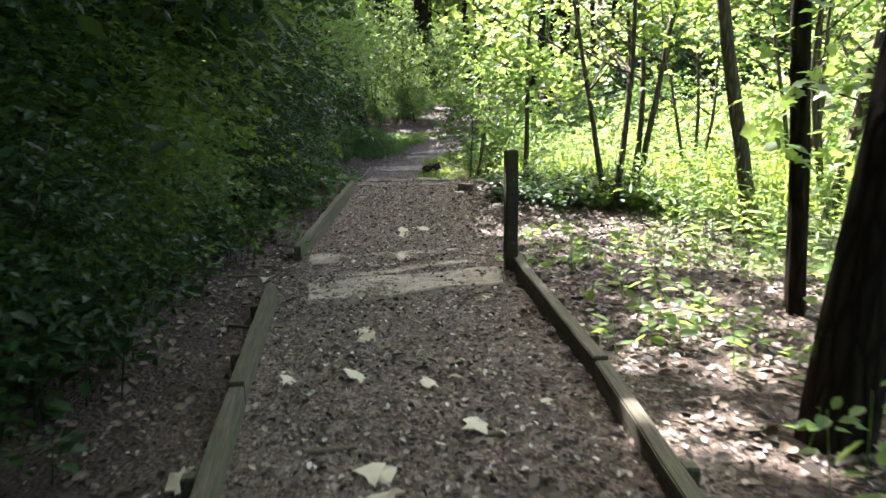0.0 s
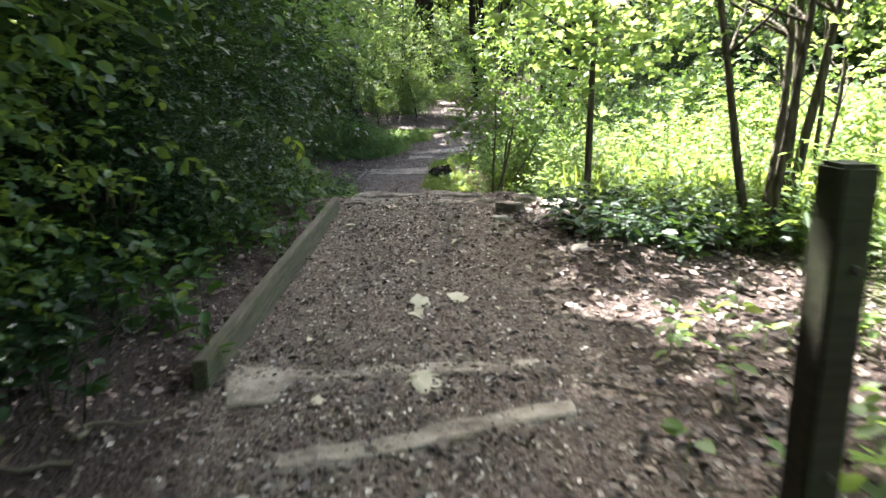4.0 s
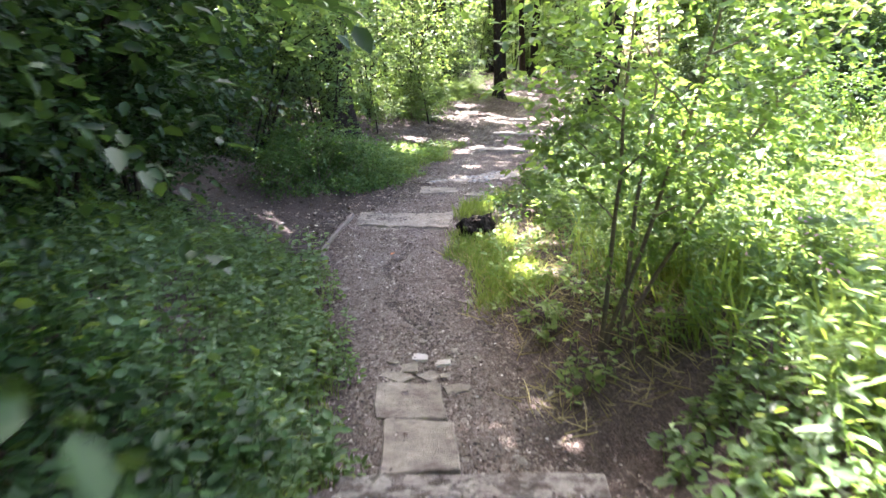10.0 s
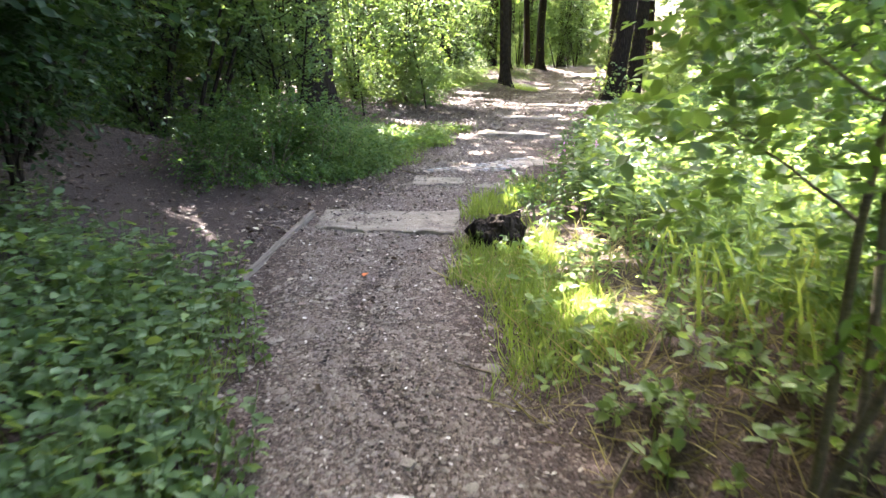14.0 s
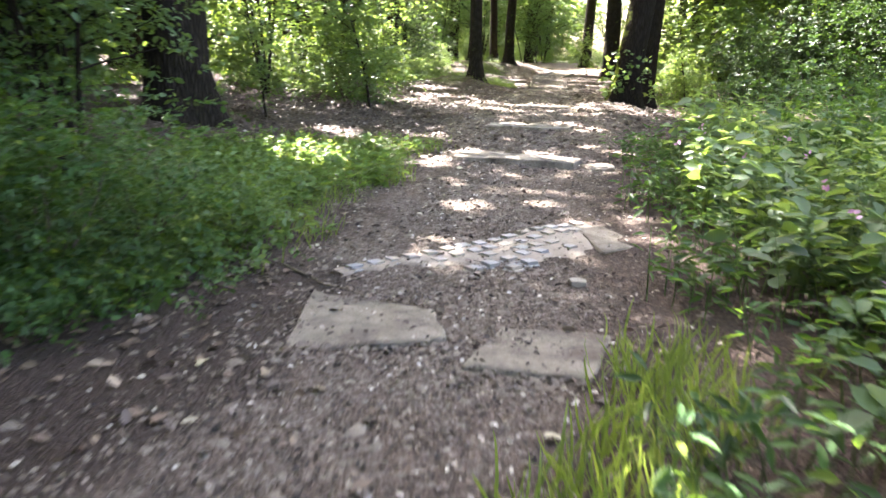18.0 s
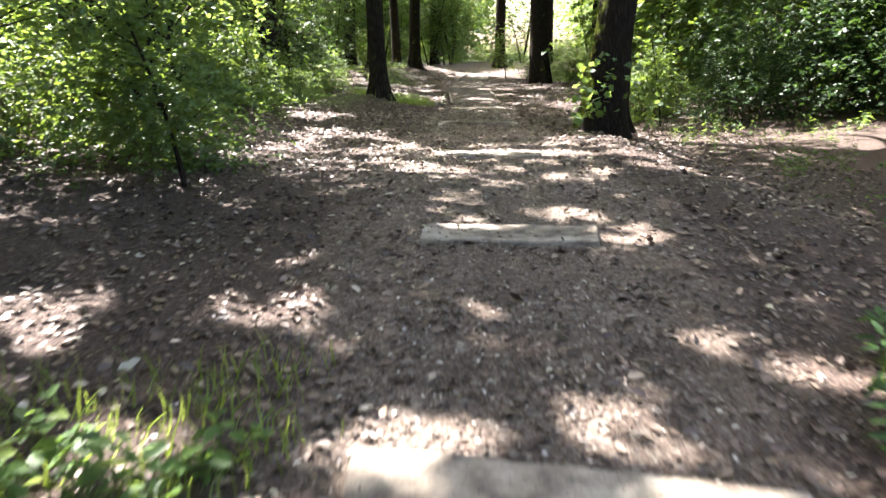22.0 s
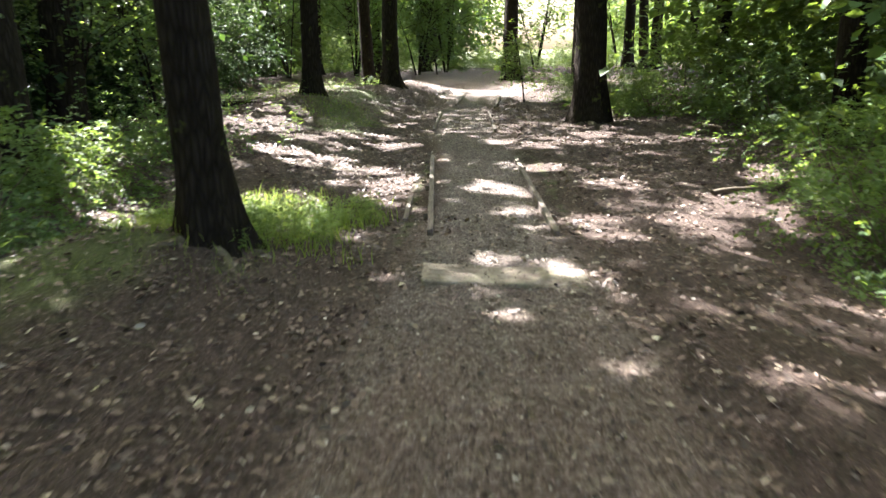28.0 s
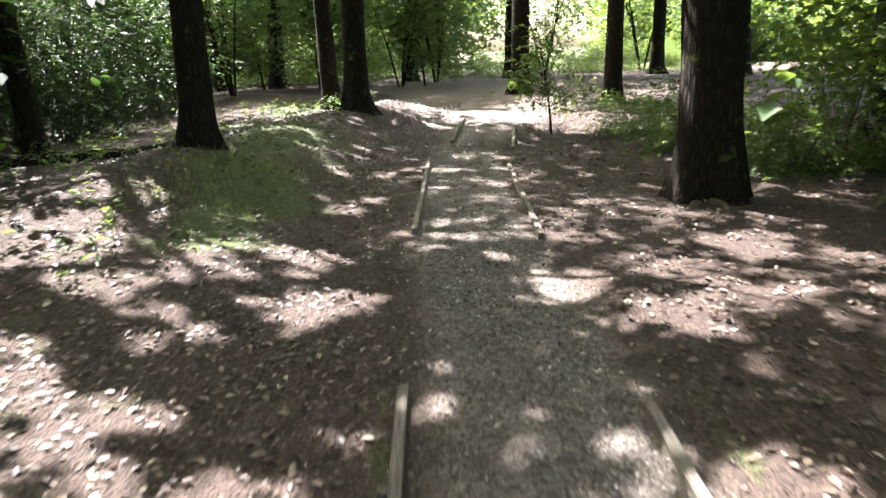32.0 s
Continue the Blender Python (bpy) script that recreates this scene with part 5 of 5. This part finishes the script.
tread("step_sleeper", "pale half-buried timber sleeper at the head of the drop", (-1.1, 11.31), (0.08, 11.22), (0.14, 11.0), (-1.2, 11.08), proud=0.03, mat=SLEEPER, seed=5, wear=0.03, n=30, follow=.8)
tread("step_sleeper", "dusty sleeper under trodden dirt with a dark broken end", (-1.19, 11.14), (0.15, 11.04), (0.21, 10.6), (-1.22, 10.72), proud=0.018, mat=SLEEPER, seed=6, wear=0.045, n=30, follow=1.0)
for k in range(5):
    y = 11.75 + 0.68 * k
    tread("step_sleeper", "timber sleeper step going down the slope", (-1.3, y + 0.12), (0.2, y + 0.1), (0.2, y - 0.14), (-1.3, y - 0.12), proud=0.05, mat=SLEEPER, seed=7 + k)
tread("flagstone", "square pale flagstone sunk in the earth", (-1.14, 15.66), (-0.64, 15.62), (-0.6, 14.95), (-1.12, 14.92), proud=0.03, mat=FLAG, seed=15, wear=0.03)
tread("flagstone", "pale flagstone with a broken corner", (-1.26, 16.36), (-0.76, 16.3), (-0.68, 15.7), (-1.2, 15.72), proud=0.03, mat=FLAG, seed=16, wear=0.035)
tread("step_slab", "large worn grey slab with an eroded face", (-1.96, 21.76), (-0.52, 21.62), (-0.64, 20.6), (-1.9, 20.86), thick=0.25, mat=FLAG, proud=0.022, seed=17, wear=0.04, n=24)
tread("step_slab", "grey slab with a rounded front edge", (-1.08, 23.86), (-0.5, 23.56), (-0.47, 23.2), (-1.12, 23.14), mat=FLAG, proud=0.022, seed=18, wear=0.025)
tread("step_slab", "small tilted pale slab beside the weeds", (-0.22, 23.38), (0.25, 23.28), (0.05, 22.84), (-0.42, 22.92), mat=FLAG, proud=0.022, seed=19, wear=0.025)
tread("step_slab", "long grey slab across the path", (0.0, 28.52), (1.24, 27.96), (1.06, 27.58), (-0.11, 28.0), proud=0.045, seed=20, wear=0.025)
tread("step_slab", "grey slab lying square across the path", (0.7, 31.46), (1.82, 31.04), (1.68, 30.62), (0.6, 31.0), proud=0.035, seed=22, wear=0.025)
tread("step_slab", "pale sunlit slab across the path", (1.47, 35.24), (2.64, 34.86), (2.49, 34.42), (1.35, 34.78), proud=0.025, seed=23, wear=0.022)
tread("step_sleeper", "thin pale step edge almost buried in gravel", (2.17, 39.14), (3.45, 38.73), (3.43, 38.64), (2.15, 39.05), proud=0.04, seed=24)
tread("step_sleeper", "short buried return of the step edge", (2.15, 39.02), (2.23, 39.0), (2.18, 38.72), (2.11, 38.74), proud=0.035, seed=25, n=6)
tread("step_sleeper", "short buried return beside the gravel", (3.36, 38.65), (3.44, 38.62), (3.38, 38.36), (3.3, 38.4), proud=0.035, seed=26, n=6)
tread("step_slab", "broad pale slab before the edged gravel", (3.2, 43.16), (4.32, 42.66), (4.26, 42.24), (3.1, 42.64), proud=0.025, seed=27, wear=0.025)


def stone(name, label, x, y, size, mat, seed, sink=0.35, turn=0.0, group=""):
    bm = bmesh.new()
    bmesh.ops.create_icosphere(bm, subdivisions=3, radius=0.5)
    for v in bm.verts:
        d = noise.noise(v.co * 2.3 + Vector((seed * 5.3, seed, 1)))
        c = v.co * (1.05 + 0.5 * d + 0.12 * noise.noise(v.co * 9 + Vector((seed, 0, 2))))
        v.co = Vector((max(-.4, min(.4, c.x)) * size[0], max(-.4, min(.4, c.y)) * size[1], max(-.34, min(.34, c.z)) * size[2])) * 1.2
    ob = part(name, bm, mat, m=pose(x, y, at(x, y, size[2] * (0.5 - sink)), 0, 0, turn))
    return tagged(ob, label, "stone", group)


stone("kerb_block", "squared grey stone block at the path's edge", 0.34, 10.24, (0.24, 0.2, 0.17), FLAG, 1, 0.4, -25)
stone("kerb_block", "low grey stone beside the sleeper", 0.5, 10.75, (0.24, 0.18, 0.12), FLAG, 5, 0.4, 15)
stone("boulder", "flat pale boulder in the sun", 0.82, 10.55, (0.42, 0.26, 0.12), ROCK, 3, 0.5, 20)
stone("boulder", "pale angular stone half sunk in earth", 0.7, 10.02, (0.2, 0.15, 0.1), ROCK, 12, 0.5, 60)
stone("boulder", "rounded pale stone in the dirt", 0.22, 9.86, (0.13, 0.10, 0.06), ROCK, 2, 0.4)
stone("boulder", "small pale stone on a mound of earth", 0.62, 8.3, (0.14, 0.12, 0.06), ROCK, 9, 0.45)
for k, (x, y, a, b) in enumerate(((-0.93, 16.9, .15, .14), (-0.82, 16.55, .17, .15), (-1.0, 16.68, .2, .13), (-1.1, 16.5, .24, .17), (-0.72, 16.74, .13, .1), (-0.82, 16.38, .1, .08), (-0.7, 16.48, .09, .08), (-1.14, 16.74, .1, .06), (-0.6, 16.24, .2, .14), (-0.9, 17.2, .07, .06), (-0.95, 17.5, .06, .06))):
    stone("flat_stone", "broken thin grey flat stone on the trodden earth", x, y, (a * 1.1, b * 1.1, 0.036), ROCK if k in (0, 4) else FLAG, 70 + k * 3, 0.42, 47 * k, "broken stones on the path")
stone("edge_stone", "worn stone lump at the slab's end", 1.32, 27.68, (0.34, 0.28, 0.1), FLAG, 21, 0.5, 20)
stone("pale_litter_stone", "pinkish white stone on the gravel", 0.28, 24.05, (0.09, 0.08, 0.05), ROCK, 40, 0.2)


def setts():
    """A strip of granite setts laid aslant across the path."""
    strip = tagged(thing("sett_strip", "slanting strip of worn granite setts across the path", "paving", m=pose(-1.1, 23.92, 0)), kind="structure")
    ax = Vector((1.72, 1.25)).normalized()
    ay = Vector((-ax.y, ax.x))
    r = random.Random(5)
    shapes = []
    for k in range(5):
        me = bpy.data.meshes.new("sett")
        bm = rough_box(0.108 + 0.009 * (k % 3), 0.106 + 0.008 * (k % 2), 0.12, 0.02, 0.005, 3, 50 + k)
        bm.to_mesh(me)
        bm.free()
        me.materials.append(SETT)
        shapes.append(me)
    def spot(u, v, dz=0.0):
        q = ax * u + ay * v
        return q.x, q.y, at(q.x - 1.1, q.y + 23.92, dz)

    # a bed of pale mortar, ragged along its lower edge
    us = np.linspace(0.26, 2.12, 48)
    low = np.interp(us, [0.26, 0.6, 0.95, 1.2, 1.7, 2.12], [0.08, 0.06, -0.16, -0.33, -0.42, -0.02]) + 0.035 * np.sin(23 * us) + 0.02 * np.sin(51 * us + 1)
    verts = [spot(u, b + (0.235 + 0.012 * math.sin(31 * u) - b) * k / 6, 0.013 + 0.003 * math.sin(40 * u + 3 * k) - (0.03 if k in (0, 6) else 0)) for u, b in zip(us, low) for k in range(7)]
    quads = [(7 * a + k, 7 * a + 7 + k, 7 * a + 8 + k, 7 * a + 1 + k) for a in range(47) for k in range(6)]
    part("mortar_bed", (np.array(verts), np.array(quads)), MORTAR, strip, "pale crumbling mortar")
    turn = math.degrees(math.atan2(ax.y, ax.x))
    for j, (u0, u1, lost) in enumerate(((0.3, 2.2, 0.0), (0.8, 2.05, 0.08), (0.95, 1.9, 0.3), (0.85, 1.75, 0.35), (0.9, 1.6, 0.45))):
        u = u0 + 0.06
        while u < u1:
            if r.random() >= lost:
                x, y, z = spot(u + r.uniform(-.006, .006), 0.163 - 0.122 * j + r.uniform(-.008, .008), 0.021 + r.uniform(-.002, .003))
                part("sett", shapes[r.randrange(5)], SETT, strip, m=pose(x, y, z, r.uniform(-3, 3), r.uniform(-3, 3), turn + r.uniform(-5, 5)))
            u += 0.13
    tread("edge_stone", "mossy worn stone closing the end of the setts", (0.55, 25.3), (0.74, 25.28), (0.9, 24.8), (0.56, 24.6), thick=0.12, proud=0.012, mat=FLAG, seed=61, wear=0.03, group="")


setts()


def stump():
    """A rotten stump: a ragged crumbling mass with a few buttress roots."""
    t = thing("rotten_stump", "dark crumbling tree stump in the grass", "tree stump", m=pose(-0.26, 20.32, at(-0.26, 20.32)))
    bm = bmesh.new()
    bmesh.ops.create_icosphere(bm, subdivisions=4, radius=1.0)
    for v in bm.verts:
        d = noise.fractal(v.co * 1.7, 1.0, 2.0, 4)
        e = noise.noise(Vector((v.co.x * 6, v.co.y * 6, v.co.z * 1.5)))
        k = 1 + 0.32 * d + 0.16 * e
        v.co = Vector((v.co.x * 0.23 * k, v.co.y * 0.19 * k, max(-0.1, 0.09 + v.co.z * 0.23 * k - 0.05 * max(0, v.co.z) * (1 - v.co.x ** 2))))
    part("rotten_wood", bm, BARK, t)
    for a in (200, 265, 330):
        w = (math.cos(radians(a)), math.sin(radians(a)), -0.25)
        _, g = limb((0.12 * w[0], 0.12 * w[1], 0.06), w, 0.26, 0.06, 0.15, 6, 8)
        part("root", g, BARK, t)


stump()


def roots_and_sticks():
    r = random.Random(11)

    def stick(name, label, a, b, rad, rise=0.02, bend=0.1, mat=TWIG):
        n = 9
        xs, ys = np.linspace(a[0], b[0], n), np.linspace(a[1], b[1], n)
        k = math.hypot(b[0] - a[0], b[1] - a[1])
        xs, ys = xs + np.cumsum(rng.normal(0, bend * k / n, n)), ys + np.cumsum(rng.normal(0, bend * k / n, n))
        sink = rad * np.linspace(0, 1.1, n) ** 2 if name == "tree_root" else 0.0
        z = height(xs, ys) + rise + rad * 0.4 - sink
        ob = part(name, (*tube(np.stack([xs, ys, z], 1), np.linspace(rad, rad * (0.12 if name == "tree_root" else 0.4), n), 9, rough=0.06), True), mat)
        tagged(ob, label, name.replace("_", " "))

    stick("tree_root", "twisting root across the bare earth", (3.58, 49.45), (4.05, 49.75), 0.022, 0.0, 0.3)
    for a, b, w in (((4.4, 37.3), (3.45, 36.45), .09), ((4.4, 37.3), (3.3, 37.15), .08), ((4.4, 37.3), (3.9, 36.0), .08), ((4.4, 37.3), (3.6, 37.95), .07), ((4.4, 37.3), (4.65, 36.1), .08)):
        stick("tree_root", "mossy root spreading from the leaning tree", a, b, w, -0.035, 0.14)
    for a, b, w in (((1.62, 43.25), (.9, 42.8), .07), ((1.62, 43.25), (1.95, 42.5), .06), ((8.25, 52.7), (7.5, 52.0), .08), ((8.25, 52.7), (8.0, 51.6), .08)):
        stick("tree_root", "dark root running into the leaf litter", a, b, w, -0.03, 0.14)
    stick("tree_root", "thin root looping out of the litter", (-1.5, 5.85), (-1.15, 6.1), 0.012, 0.03, 0.5)
    stick("fallen_branch", "bare pale branch lying on the litter", (6.9, 45.4), (8.3, 46.0), 0.03, 0.02, 0.15)
    stick("fallen_log", "dark mossy log lying on the shaded bank", (-0.8, 57.2), (2.5, 58.2), 0.16, -0.02, 0.05, BARK)
    stick("fallen_branch", "short dark stick on the gravel", (0.12, 2.25), (0.32, 2.28), 0.012, 0.0, 0.2)
    stick("fallen_branch", "dark stick in the litter", (-0.45, 2.2), (-0.28, 2.24), 0.016, 0.0, 0.2)
    stick("fallen_branch", "curved dry twig beside the edging", (-1.45, 5.75), (-1.9, 5.55), 0.012, 0.02, 0.3)
    stick("fallen_branch", "pale stick by the sapling", (-0.02, 16.95), (0.2, 17.3), 0.012, 0.01, 0.1)
    stick("fallen_branch", "thin stick on the trodden earth", (-0.45, 18.0), (-0.75, 18.15), 0.008, 0.01, 0.1)
    stick("fallen_branch", "white splinter of wood on the slab", (-1.12, 21.2), (-1.02, 21.45), 0.005, 0.06, 0.05)
    stick("fallen_log", "grey log lying across the meadow's edge", (2.95, 8.0), (4.6, 7.6), 0.045, 0.03, 0.08)
    for k in range(34):
        y = r.uniform(1, 60)
        u = r.choice((-1, 1)) * r.uniform(0.9, 3.0)
        x, a, n = line(y) + u, r.uniform(0, 6.28), r.uniform(0.2, 0.7)
        stick("fallen_twig", "dry brown twig on the woodland floor", (x, y), (x + n * math.cos(a), y + n * math.sin(a)), r.uniform(0.004, 0.01), 0.01, 0.2)


roots_and_sticks()


def fallen_leaves():
    """Large pale sycamore leaves that lie singly on the path."""
    shapes = []
    for k in range(4):
        tv, tf = LOBED
        v = tv * np.array([1, 1, 1]) - np.array([0.4, 0, 0])
        v[:, 2] += 0.12 * np.sin(3 * v[:, 0] + k) + 0.10 * np.cos(4 * v[:, 1] + 2 * k) - 0.05
        me = np_mesh("fallen_leaf", v, tf)
        me.materials.append(PALE_LEAF)
        shapes.append(me)
    r = random.Random(9)
    spots = [(-.37, 3.45, .13), (-.36, 2.86, .13), (-.06, 2.77, .1), (-.1, 3.17, .09), (-.2, 2.02, .15), (-.17, 1.85, .14), (-.76, 1.99, .12), (-.35, 6.4, .16), (.1, 2.3, .12), (-.39, 3.61, .13), (-.38, 6.47, .17), (-.4, 7.52, .16), (-.2, 7.61, .15), (-.42, 7.35, .12),
             (-1.04, 9.77, .13), (-1.0, 9.64, .14), (-.17, 9.1, .14), (-1.18, 4.92, .13), (-.5, 8.5, .11), (-.1, 8.3, .1)]
    for k in range(70):
        y = r.uniform(1.2, 58)
        spots.append((line(y) + r.gauss(0, 1.3), y, r.uniform(.04, .085)))
    for x, y, s in spots:
        s *= 0.85
        ob = part("fallen_leaf", shapes[r.randrange(4)], PALE_LEAF, m=pose(x, y, at(x, y, 0.022), r.uniform(-14, 14), r.uniform(-14, 14), r.uniform(0, 360)) @ Matrix.Scale(s, 4))
        tagged(ob, "pale dry lobed leaf lying on the ground", "fallen leaf", "pale leaves on the path")


def chip_mat():
    m, nt, b = material("bark_chips")
    g = nt.nodes.new("ShaderNodeNewGeometry")
    col = ramp(nt, g.outputs["Random Per Island"], [(0.0, (0.016, 0.011, 0.008)), (0.5, (0.07, 0.049, 0.037)), (0.82, (0.17, 0.132, 0.106)), (0.92, (0.32, 0.28, 0.235)), (1.0, (0.48, 0.44, 0.38))])
    nt.links.new(col, b.inputs["Base Color"])
    b.inputs["Roughness"].default_value = 0.85
    return m


CHIPS = chip_mat()
PALE_LEAF = pale_leaf_mat()
RED_LEAF = leaf_mat("red_leaf", (0.35, 0.07, 0.02), (0.45, 0.10, 0.03), trans=0.2, yellow=(0.45, 0.14, 0.03))
PETAL = leaf_mat("pink_petal", (0.5, 0.22, 0.4), (0.6, 0.35, 0.5), trans=0.3, yellow=(0.6, 0.4, 0.5), glow=(0.7, 0.4, 0.6))
LITTER = litter_mat()
fallen_leaves()


def odd_leaves():
    v, f = leaf_cloud(np.array([(0.0, 0, 0)]), np.array([(1.0, 0.2, 0.1)]), np.array([(0.1, 0.2, 1.0)]), [0.1], OVATE)
    ob = part("fallen_leaf", (v, f), RED_LEAF, m=pose(-1.33, 19.55, at(-1.33, 19.55, 0.025), 0, 0, 70))
    tagged(ob, "orange-red leaf lying on the path", "fallen leaf")
    p = np.concatenate([scatter(26, 20.5, 27.5, 1.6, 2.4), scatter(14, 13, 16, 2.2, 3)])
    p[:, 2] += rng.uniform(0.45, 0.8, len(p))
    v, f = leaf_cloud(np.repeat(p, 3, 0) + rng.normal(0, 0.02, (len(p) * 3, 3)), rng.normal(0, 1, (len(p) * 3, 3)), rng.normal(0, 0.5, (len(p) * 3, 3)) + np.array([0, -0.6, 0.6]), np.full(len(p) * 3, 0.035), OVATE)
    tagged(part("balsam_flowers", (v, f), PETAL), "small pink flowers among the tall weeds", "flowers", kind="stuff")


odd_leaves()


def ground_cover():
    """Loose gravel on the trodden line, and brown leaf litter off it."""
    oct_v = np.array([(.5, 0, 0), (0, .5, 0), (-.5, 0, 0), (0, -.5, 0), (0, 0, .32), (.3, .32, .14), (-.3, .3, .1)])
    oct_f = np.array([(0, 5, 4), (5, 1, 4), (1, 6, 4), (6, 2, 4), (2, 3, 4), (3, 0, 4)])

    def pebbles(name, label, p, size):
        n = len(p)
        a = rng.uniform(0, 6.283, n)
        s = size * rng.lognormal(0, 0.45, n)
        v = oct_v[None] * (s[:, None, None] * np.stack([rng.uniform(.7, 1.3, n), rng.uniform(.6, 1, n), rng.uniform(.5, 1, n)], 1)[:, None])
        c, q = np.cos(a)[:, None], np.sin(a)[:, None]
        v = np.stack([v[..., 0] * c - v[..., 1] * q, v[..., 0] * q + v[..., 1] * c, v[..., 2]], -1) + p[:, None]
        f = oct_f[None] + (np.arange(n) * len(oct_v))[:, None, None]
        tagged(part(name, (v.reshape(-1, 3), f.reshape(-1, 3)), PEBBLE), label, "gravel", kind="stuff")

    def band(n, y0, y1, wide):
        y = rng.uniform(y0, y1, n)
        half = np.interp(y, HALF[:, 0], HALF[:, 1])
        x = line(y) + np.clip(rng.normal(0, 0.6, n), -1.3, 1.3) * half * wide
        return np.stack([x, y, height(x, y)], 1)

    pebbles("gravel", "loose grey gravel on the upper path", band(20000, 0.3, 11, 1.0), 0.018)
    pebbles("gravel", "loose stones on the trodden earth", np.concatenate([band(20000, 14, 30, 1.0), band(9000, 14, 21.5, 1.1)]), 0.019)
    pebbles("clods", "broken clods of earth and larger stones on the path", np.concatenate([band(1100, 14, 21.5, 1.1), band(260, 21, 36, 1.1), band(260, 1, 11, 1.0)]), 0.036)
    pebbles("gravel", "fine gravel between the edging boards", band(9000, 30, 58, 1.0), 0.014)

    def spill(a, b, n, wide):
        """Stones washed against one edge of a step."""
        t = rng.uniform(-0.05, 1.05, n)
        x = a[0] + (b[0] - a[0]) * t + rng.normal(0, 0.02, n)
        y = a[1] + (b[1] - a[1]) * t + rng.normal(0, wide, n) * (0.5 + np.abs(np.sin(9 * t + 4 * a[0])))
        return np.stack([x, y, height(x, y) + 0.012], 1)

    edges = [((-.82, 4.3), (.36, 4.52), 1100, .09), ((-.9, 4.8), (.38, 5.04), 200, .05), ((-.85, 5.73), (.2, 6.07), 420, .07), ((-1.2, 6.5), (.12, 6.52), 420, .05), ((-1.1, 10.66), (.2, 10.58), 420, .08), ((-1.2, 11.07), (.14, 10.99), 120, .06),
             ((-1.9, 20.86), (-.64, 20.6), 500, .09), ((-1.12, 23.14), (-.47, 23.2), 240, .08), ((-.42, 22.92), (.05, 22.84), 200, .08), ((-.11, 28.0), (1.06, 27.58), 260, .06), ((.6, 31.0), (1.68, 30.62), 260, .06), ((1.35, 34.78), (2.49, 34.42), 300, .08), ((3.1, 42.64), (4.26, 42.24), 300, .08), ((2.15, 39.05), (3.43, 38.64), 260, .06)]
    pebbles("gravel", "stones and grit strewn over the step edges", np.concatenate([spill(*e) for e in edges]), 0.021)
    tops = np.concatenate([spill(a, (b[0], b[1]), n // 3, w * 2.2) + np.array([0, .18, 0.02]) for a, b, n, w in edges])

    def litter(name, label, p, size, mat=LITTER):
        n = len(p)
        a = rng.uniform(0, 6.283, n)
        way = np.stack([np.cos(a), np.sin(a), rng.normal(0.05, 0.25, n)], 1)
        up = np.array([0, 0, 1.0]) + rng.normal(0, 0.4, (n, 3))
        tagged(part(name, leaf_cloud(p + np.array([0, 0, 0.012]), way, up, size * rng.uniform(0.4, 1.3, n), OVATE), mat), label, "leaf litter", kind="stuff")

    litter("leaf_litter", "brown fallen leaves beside the upper path", np.concatenate([scatter(4200, 0.2, 12, -3.2, -0.85), scatter(10000, 0.2, 11, 0.75, 3.6), scatter(500, 0.5, 11, -0.9, 0.8)]), 0.055)
    litter("leaf_crumbs", "broken leaf and bark fragments trodden into the gravel", np.concatenate([band(26000, 0.3, 11.2, 1.1), band(16000, 14.0, 30, 1.1), band(14000, 30, 60, 1.2), tops]), 0.027, CHIPS)
    litter("leaf_litter", "brown fallen leaves in the hollow", np.concatenate([scatter(3000, 18.5, 25, -4.5, -0.8), scatter(500, 14, 28, -0.9, 1.2)]), 0.055)
    litter("leaf_litter", "brown fallen leaves under the tall trees", np.concatenate([scatter(24000, 28, 50, -6, -0.8), scatter(15000, 28, 50, 0.8, 5), scatter(3500, 28, 45, -1, 1), scatter(12000, 50, 68, -6, -.8), scatter(6000, 50, 68, .8, 5)]), 0.055)


ground_cover()
